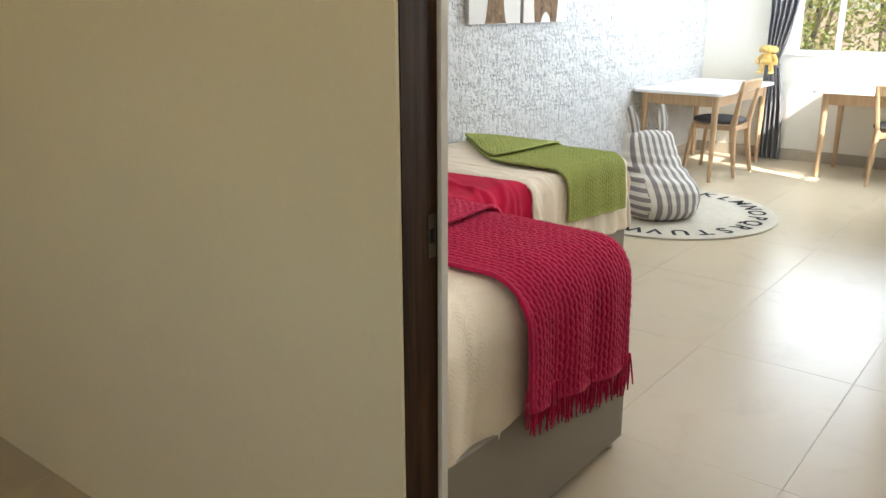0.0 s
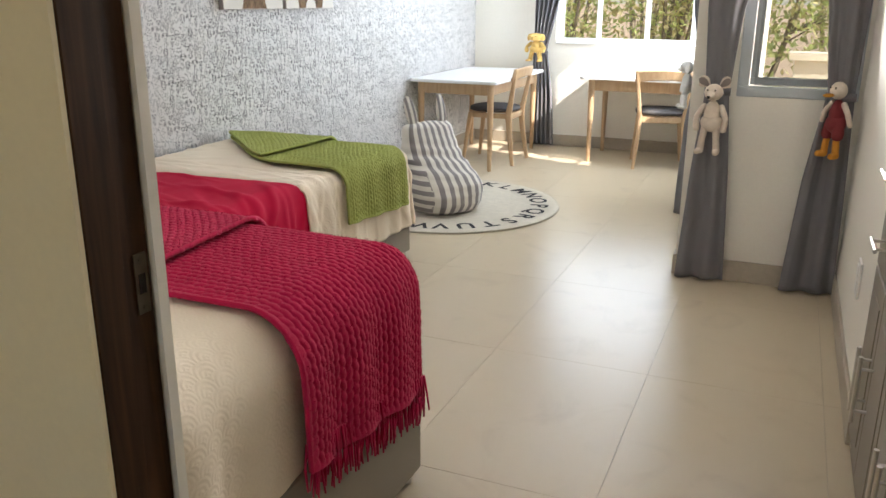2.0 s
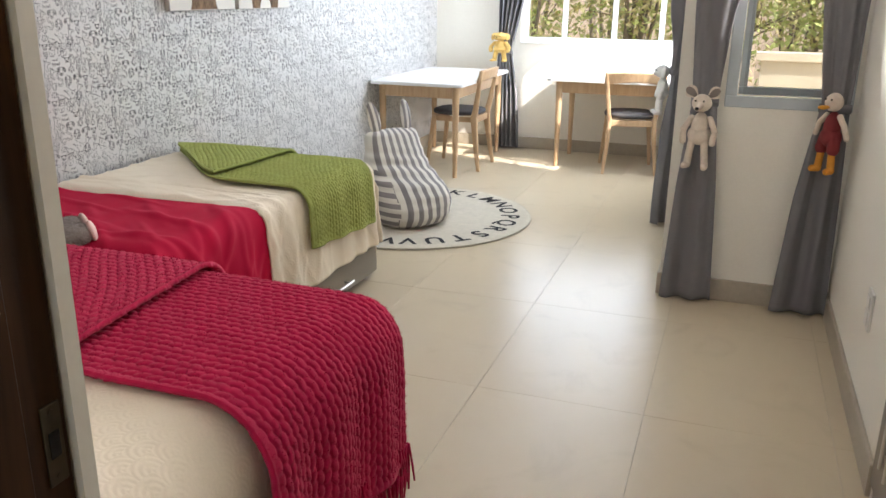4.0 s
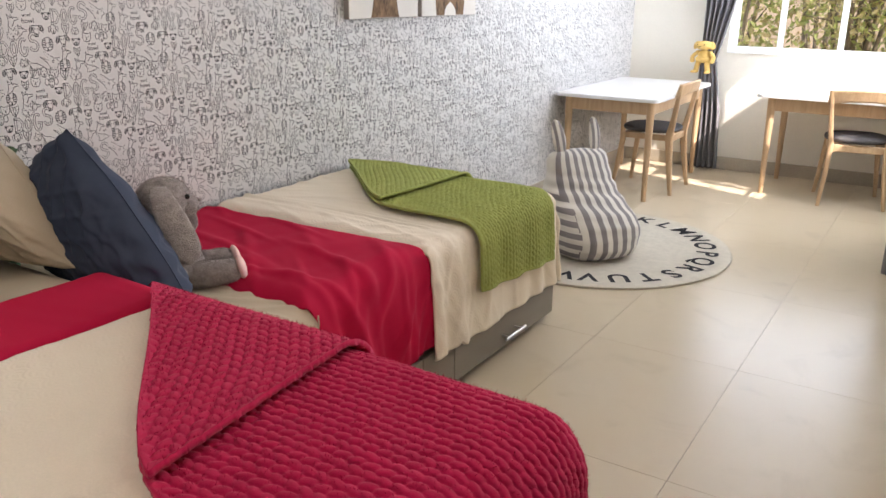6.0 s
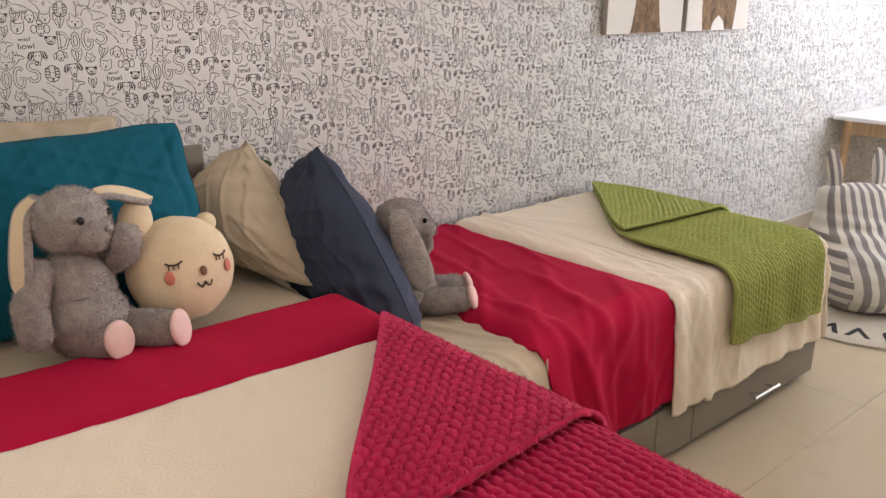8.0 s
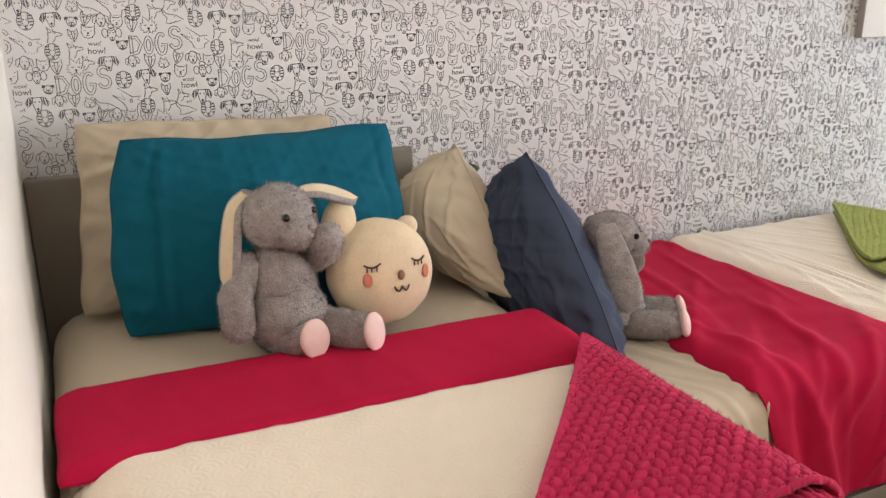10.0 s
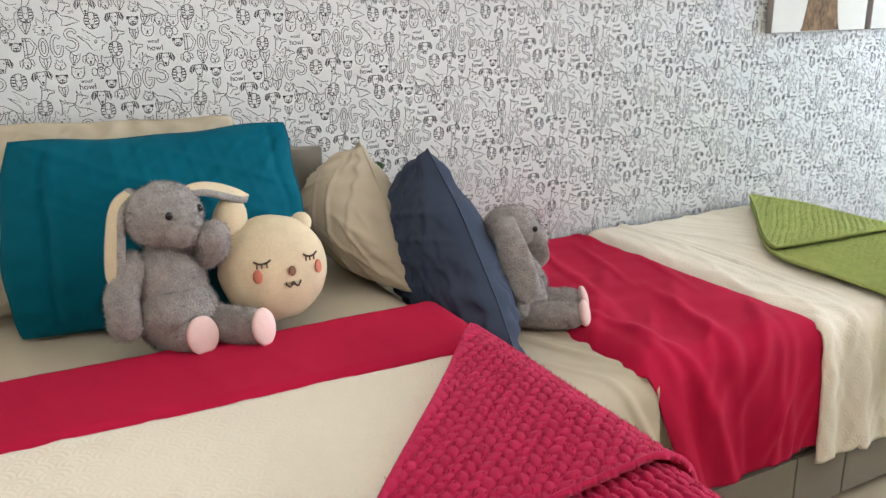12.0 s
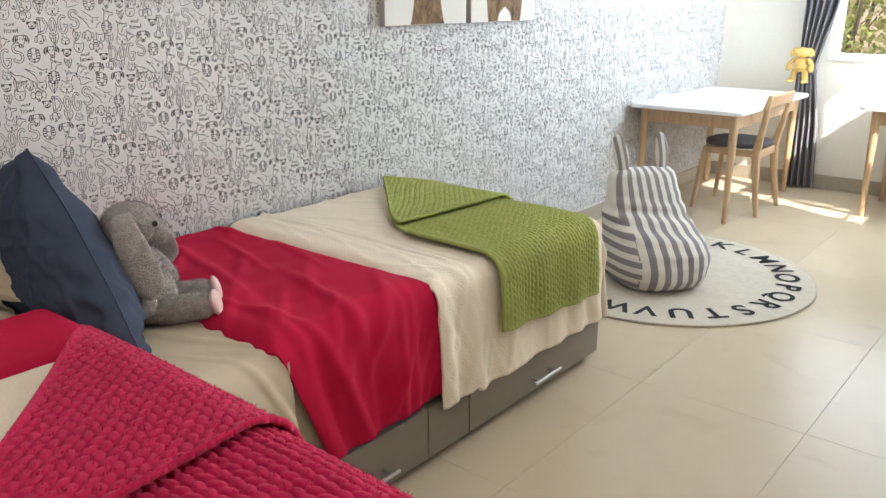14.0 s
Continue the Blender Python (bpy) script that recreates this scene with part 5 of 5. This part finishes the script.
class Ink:
    def __init__(self):
        self.v, self.f = [], []

    def line(self, pts, closed=False, w=0.0017):
        p = np.array(pts, float)
        if closed:
            p = np.vstack([p, p[:1]])
        d = np.gradient(p, axis=0)
        d /= np.linalg.norm(d, axis=1, keepdims=True) + 1e-9
        nrm = np.stack([-d[:, 1], d[:, 0]], 1) * w / 2
        base = len(self.v)
        for a, c in zip(p + nrm, p - nrm):
            self.v += [tuple(a), tuple(c)]
        for i in range(len(p) - 1):
            k = base + 2 * i
            self.f.append((k, k + 1, k + 3, k + 2))

    def fill(self, pts):
        base = len(self.v)
        self.v += [tuple(k) for k in pts]
        self.f.append(tuple(range(base, base + len(pts)))[::-1])

    def dot(self, x, y, r):
        self.fill([(x + r * math.cos(a), y + r * math.sin(a)) for a in np.linspace(0, 2 * math.pi, 7)[:-1]])

    def double(self, pts, w):
        """An outlined letter stroke."""
        p = np.array(pts, float)
        d = np.gradient(p, axis=0)
        d /= np.linalg.norm(d, axis=1, keepdims=True) + 1e-9
        nrm = np.stack([-d[:, 1], d[:, 0]], 1) * w / 2
        self.line(np.vstack([p + nrm, (p - nrm)[::-1]]), True)


def arc(cx, cy, rx, ry, a0, a1, n=12):
    t = np.radians(np.linspace(a0, a1, n))
    return np.stack([cx + rx * np.cos(t), cy + ry * np.sin(t)], 1)


def doodle(ink, kind, x, y, s, tilt=0.0):
    """A small line drawing of an animal's head, s across."""
    ct, st = math.cos(tilt), math.sin(tilt)

    def P(pts):
        q = np.array(pts, float) * s
        return np.stack([x + q[:, 0] * ct - q[:, 1] * st, y + q[:, 0] * st + q[:, 1] * ct], 1)

    def eyes(ex, ey, shut=False):
        for k in (-1, 1):
            if shut:
                ink.line(P(arc(k * ex, ey, 0.07, 0.05, 200, 340, 5)))
            else:
                c = P([(k * ex, ey)])[0]
                ink.dot(c[0], c[1], 0.04 * s)

    def nose(ny, r=0.07):
        c = P([(0, ny)])[0]
        ink.dot(c[0], c[1], r * s)
        ink.line(P([(0, ny), (0, ny - 0.12), (-0.09, ny - 0.17)]))
        ink.line(P([(0, ny - 0.12), (0.09, ny - 0.17)]))

    if kind == "fox":
        ink.line(P([(-0.34, 0.5), (-0.15, 0.30), (0.15, 0.30), (0.34, 0.5), (0.36, 0.1), (0.2, -0.25), (0, -0.5), (-0.2, -0.25), (-0.36, 0.1)]), True)
        ink.line(P([(-0.09, 0.28), (-0.10, 0.0), (-0.03, -0.3)]))
        ink.line(P([(0.09, 0.28), (0.10, 0.0), (0.03, -0.3)]))
        eyes(0.2, 0.08)
        nose(-0.30, 0.05)
    elif kind == "cat":
        ink.line(P([(-0.4, 0.45), (-0.2, 0.28), (0.2, 0.28), (0.4, 0.45), (0.42, -0.1), (0.25, -0.38), (0, -0.44), (-0.25, -0.38), (-0.42, -0.1)]), True)
        eyes(0.19, 0.05)
        nose(-0.10)
    elif kind == "wolf":
        a = np.linspace(0, 2 * math.pi, 27)[:-1]
        r = 0.40 + 0.06 * np.where(np.arange(26) % 2, 1, -1)
        pts = np.stack([r * np.cos(a) * 1.08, r * np.sin(a) * 0.85 - 0.05], 1)
        pts[5], pts[8] = (0.26, 0.52), (-0.26, 0.52)
        ink.line(P(pts), True)
        eyes(0.16, 0.06, True)
        nose(-0.14)
    elif kind == "floppy":
        ink.line(P(arc(0, 0.0, 0.27, 0.40, -30, 210, 14)))
        ink.line(P([(-0.23, -0.2), (-0.1, -0.42), (0.1, -0.42), (0.23, -0.2)]))
        for k in (-1, 1):
            ink.line(P([(k * 0.2, 0.28), (k * 0.45, 0.18), (k * 0.5, -0.15), (k * 0.4, -0.28), (k * 0.26, 0.05)]))
        eyes(0.12, 0.06)
        nose(-0.18)
    elif kind == "spaniel":
        for k in (-1, 1):
            ear = P([(k * 0.16, 0.32), (k * 0.40, 0.28), (k * 0.55, 0.02), (k * 0.46, -0.18), (k * 0.30, -0.02)])
            ink.line(ear, True)
            for t in (0.3, 0.42):
                ink.line(P([(k * t, 0.26), (k * (t + 0.06), -0.1)]), w=0.0028)
        ink.line(P([(-0.2, 0.3), (0.2, 0.3), (0.22, 0.0), (0.1, -0.42), (-0.1, -0.42), (-0.22, 0.0)]), True)
        eyes(0.1, 0.08)
        nose(-0.28)
    elif kind == "stripes":
        ink.line(P(arc(0, 0, 0.42, 0.48, 0, 345, 18)), True)
        ink.line(P([(-0.16, 0.42), (-0.16, -0.1), (0, -0.44), (0.16, -0.1), (0.16, 0.42)]))
        for t in (-0.22, -0.05, 0.12, 0.28):
            for k in (-1, 1):
                ink.line(P([(k * 0.19, t), (k * 0.38, t + 0.03)]), w=0.0028)
        eyes(0.08, 0.08)
        nose(-0.26, 0.05)
    elif kind == "pug":
        ink.line(P(arc(0, -0.05, 0.34, 0.34, 0, 340, 14)), True)
        for k in (-1, 1):
            ink.fill(P([(k * 0.18, 0.3), (k * 0.44, 0.32), (k * 0.46, 0.05), (k * 0.32, 0.14)][::k]))
        eyes(0.14, 0.05)
        ink.line(P(arc(0, -0.2, 0.2, 0.13, 10, 350, 10)))
        nose(-0.10)
    elif kind == "profile":
        ink.line(P([(-0.35, 0.45), (-0.28, 0.12), (0.05, 0.18), (0.5, 0.05), (0.48, -0.06), (0.12, -0.12), (0.05, -0.3), (-0.1, -0.5)]))
        ink.line(P([(-0.35, 0.45), (-0.12, 0.2), (-0.05, 0.45), (0.02, 0.18)]))
        ink.line(P([(-0.30, 0.1), (-0.32, -0.2), (-0.42, -0.5)]))
        c = P([(0.08, 0.08)])[0]
        ink.dot(c[0], c[1], 0.045 * s)
    elif kind == "poodle":
        ink.line(P(arc(0, 0.36, 0.17, 0.13, 0, 340, 9)), True)
        ink.line(P(arc(0, 0.2, 0.12, 0.08, 0, 340, 8)), True)
        ink.line(P([(-0.16, 0.22), (-0.22, -0.1), (-0.06, -0.42), (0.06, -0.42), (0.22, -0.1), (0.16, 0.22)]))
        for k in (-1, 1):
            ink.line(P(arc(k * 0.36, 0.0, 0.16, 0.24, 0, 340, 10)), True)
        eyes(0.08, 0.0)
        nose(-0.25, 0.05)


def howl_lines(ink):
    """One repeat of the print, from the foot of its large letters."""
    k = 0.391 / 692

    def at(px, py):
        return (px - 365) * k, (195 - py) * k

    W = 0.0068

    def large_letters(dx, dy):
        def go(px, py):
            return at(px + dx, py + dy)

        ink.double([go(382, 160), go(382, 232)], W)
        ink.double([go(374, 160), go(405, 162), go(424, 192), go(408, 226), go(374, 234)], W)
        ink.line(arc(*go(455, 196), 0.0110, 0.0225, 0, 345, 16), True)
        ink.line(arc(*go(455, 196), 0.0050, 0.0150, 0, 345, 12), True)
        x, y = go(510, 192)
        ink.double(np.vstack([arc(x, y, 0.0120, 0.0250, 50, 320, 12), [go(532, 196)], [go(510, 196)]]), W)
        x, y = go(572, 166)
        ink.double(np.vstack([arc(x, y + 0.0130, 0.012, 0.0120, 10, 265, 9), arc(x, y - 0.0125, 0.013, 0.0135, 80, -165, 9)]), W)

    def howling_wolf(dx, dy):
        def go(px, py):
            return at(px + dx, py + dy)

        ink.line([go(598, 150), go(648, 172), go(622, 120), go(682, 162), go(715, 158), go(700, 172), go(722, 185), go(700, 196), go(696, 214)])
        ink.line([go(598, 150), go(640, 186), go(655, 214)])
        ink.line(arc(*go(674, 178), 0.003, 0.0045, 0, 330, 7), True)
        for px in (664, 675, 686):
            ink.dot(*go(px, 216), 0.0010)

    def pointing_dog(dx, dy):
        def go(px, py):
            return at(px + dx, py + dy)

        ink.line([go(525, 40), go(545, 62), go(582, 68), go(618, 88), go(592, 94), go(560, 104), go(540, 102), go(546, 82), go(530, 62)], True)
        ink.dot(*go(578, 76), 0.0013)

    large_letters(0, 0), large_letters(375, 160)
    howling_wolf(0, 0), howling_wolf(-318, 258)
    pointing_dog(0, 0), pointing_dog(-322, 375)
    for kind, px, py, size, t in (("stripes", 668, 85, 76, 0), ("spaniel", 765, 76, 76, 0.1), ("pug", 845, 88, 58, 0), ("fox", 900, 80, 58, -0.25), ("floppy", 962, 84, 68, 0), ("cat", 1025, 92, 58, 0),
                                  ("fox", 1085, 104, 68, 0), ("wolf", 463, 112, 80, 0), ("profile", 768, 142, 68, 0), ("fox", 845, 146, 54, 0.05), ("cat", 905, 132, 64, -0.1), ("poodle", 1000, 140, 78, 0),
                                  ("stripes", 755, 212, 70, 0), ("profile", 842, 206, 70, 0.1), ("pug", 1038, 190, 56, 0), ("profile", 195, 262, 60, -0.1), ("spaniel", 280, 265, 80, 0), ("floppy", 380, 262, 60, 0.1),
                                  ("fox", 455, 264, 64, 0), ("wolf", 512, 276, 52, 0)):
        doodle(ink, kind, *at(px, py), size * k, t)
    for kind, px, py, size, t in (("fox", 575, 252, 58, -0.25), ("floppy", 642, 254, 68, 0), ("cat", 712, 266, 58, 0), ("fox", 762, 277, 66, 0), ("wolf", 838, 282, 80, 0), ("stripes", 335, 342, 78, 0),
                                  ("spaniel", 430, 326, 80, 0.1), ("pug", 512, 336, 58, 0), ("cat", 582, 312, 64, -0.1), ("poodle", 680, 312, 76, 0), ("pug", 718, 368, 54, 0), ("profile", 440, 392, 66, 0),
                                  ("fox", 512, 392, 54, 0.05), ("stripes", 425, 462, 72, 0), ("profile", 515, 456, 68, 0.1), ("profile", 580, 422, 60, -0.1), ("spaniel", 668, 427, 84, 0), ("floppy", 755, 418, 60, 0.1),
                                  ("fox", 815, 418, 64, 0), ("wolf", 875, 436, 52, 0)):
        doodle(ink, kind, *at(px, py), size * k, t)
    for word, px, py, size in (("howl", 930, 215, 0.021), ("woof", 925, 184, 0.014), ("arf", 585, 46, 0.012), ("howl", 615, 378, 0.021), ("woof", 612, 352, 0.014)):
        g = letter_mesh(word, size)
        g.verts.index_update()
        cx, cy = at(px, py)
        first = len(ink.v)
        ink.v += [(v.co.x + cx, v.co.y + cy) for v in g.verts]
        ink.f += [tuple(first + v.index for v in f.verts) for f in g.faces]
        g.free()


ink = Ink()
howl_lines(ink)
cell = np.array(ink.v)
lens_f = [len(f) for f in ink.f]
verts, faces, count = [], [], 0
Y0, Y1, Z0, Z1 = 1.68, FY - 0.004, 0.11, CEIL - 0.01
lo, hi = cell.min(0), cell.max(0)
for j in range(-7, 7):
    for i in range(-3, 20):
        oy, oz = 1.952 + 0.391 * i + 0.012 * j, 1.315 - 0.230 * j
        if oy + hi[0] < Y0 or oy + lo[0] > Y1 or oz + hi[1] < Z0 or oz + lo[1] > Z1:
            continue
        c = cell + np.array([oy, oz])
        inside = (c[:, 0] > Y0) & (c[:, 0] < Y1) & (c[:, 1] > Z0) & (c[:, 1] < Z1)
        verts.append(np.stack([np.full(len(c), WX + 0.0008), c[:, 0], c[:, 1]], 1))
        for f in ink.f:
            if all(inside[k] for k in f):
                faces.append(tuple(count + k for k in f))
        count += len(c)
me = bpy.data.meshes.new("wallpaper_print")
me.from_pydata(np.vstack(verts).tolist(), [], faces)
me.materials.append(M_INK)
pr = new("wallpaper_print", me)
pr.parent = wall_paper
tagged(pr, "black line drawings of dogs and the word dogs", kind="stuff")

# ---- floor tiles, 60 by 90 cm ----
TX, TY, TX0, TY0 = 0.598, 0.893, -1.2655, 4.612
tile_bm = box(0.0006, TX - 0.0006, 0.0006, TY - 0.0006, -0.008, 0.0, 0.0005)
tile_me = bpy.data.meshes.new("floor_tile")
tile_bm.to_mesh(tile_me)
tile_bm.free()
tile_me.materials.append(M_TILE)
for i in range(-4, 4):
    for j in range(-7, 5):
        x, y = TX0 + i * TX, TY0 + j * TY
        if x + TX < WX or x > 1.1 or y + TY < -1.4 or y > FY or (x > JX + 0.1 and y > JY):
            continue
        o = new("floor_tile", tile_me)
        o.parent = floor
        o.location = (x, y, 0.0)

# ---- the garden outside ----
tagged(link_mesh("ground", box(-400, 400, -400, 400, -0.55, -0.35), M_GROUND), "dry garden soil outside the windows", "ground", **STR)
gw = wall("garden_wall", "sunlit cream garden wall outside the corner window", (-0.3, 9.0, 9.4, 9.6, -0.35, 0.80), (-0.35, 9.05, 9.35, 9.65, 0.80, 0.87), material=M_GARDENWALL)


def shrub(x, y, height, width, label, leaves, seed, dry=0.2):
    th = thing("shrub", label, "shrub", "garden shrubs")
    g = random.Random(seed)
    b = None
    tips = []
    for k in range(7):
        a, sp = g.uniform(0, 6.28), g.uniform(0.15, 0.45) * width
        mid = Vector((x + math.cos(a) * sp * 0.4, y + math.sin(a) * sp * 0.4, -0.35 + height * g.uniform(0.3, 0.45)))
        end = Vector((x + math.cos(a) * sp, y + math.sin(a) * sp, -0.35 + height * g.uniform(0.7, 0.95)))
        b = rod((x + g.uniform(-0.1, 0.1), y + g.uniform(-0.1, 0.1), -0.36), mid, 0.05, 0.03, 7, b)
        b = rod(mid, end, 0.03, 0.008, 6, b)
        tips += [mid, end]
        for q in range(4):
            t = mid.lerp(end, g.uniform(0, 0.9))
            e2 = t + Vector((g.uniform(-1, 1), g.uniform(-1, 1), g.uniform(0.0, 0.9))) * width * 0.28
            b = rod(t, e2, 0.012, 0.003, 5, b)
            tips.append(e2)
    part("trunk", b, M_BARK, th)
    r = np.random.RandomState(seed)
    cen = np.array([tips[k] for k in r.randint(0, len(tips), leaves)]) + r.normal(0, 1, (leaves, 3)) * np.array([width * 0.13, width * 0.13, height * 0.10])
    cen[:, 2] = np.maximum(cen[:, 2], -0.33)
    d1 = r.normal(0, 1, (leaves, 3))
    d1 /= np.linalg.norm(d1, axis=1, keepdims=True)
    d2 = np.cross(d1, r.normal(0, 1, (leaves, 3)))
    d2 /= np.linalg.norm(d2, axis=1, keepdims=True)
    ln = r.uniform(0.030, 0.062, (leaves, 1))
    v = np.stack([cen - d1 * ln, cen + d2 * ln * 0.42, cen + d1 * ln, cen - d2 * ln * 0.42], 1).reshape(-1, 3)
    f = np.arange(leaves * 4).reshape(-1, 4)
    me = bpy.data.meshes.new("crown")
    me.from_pydata(v.tolist(), [], f.tolist())
    me.materials.append(M_LEAF), me.materials.append(M_LEAF2)
    me.polygons.foreach_set("material_index", (r.uniform(0, 1, leaves) < dry).astype(int))
    o = new("crown", me)
    o.parent = th
    tagged(o, "small olive green and dry leaves", kind="stuff")
    return th


for i, (x, y, h, w) in enumerate(((-4.6, 12.6, 3.4, 2.4), (-3.2, 12.0, 3.0, 2.2), (-1.9, 12.4, 3.5, 2.4), (-0.7, 12.0, 3.1, 2.2), (0.6, 12.5, 3.4, 2.4), (1.9, 12.2, 3.2, 2.3), (3.3, 12.8, 3.5, 2.6), (-5.4, 14.5, 4.6, 3.4), (-2.6, 14.8, 4.8, 3.4), (0.2, 14.6, 4.6, 3.4), (2.8, 14.9, 4.8, 3.4))):
    shrub(x, y, h, w, "sunlit olive green shrub behind the house", 4200 if i < 7 else 4600, 50 + i, 0.30 + 0.08 * (i % 3))
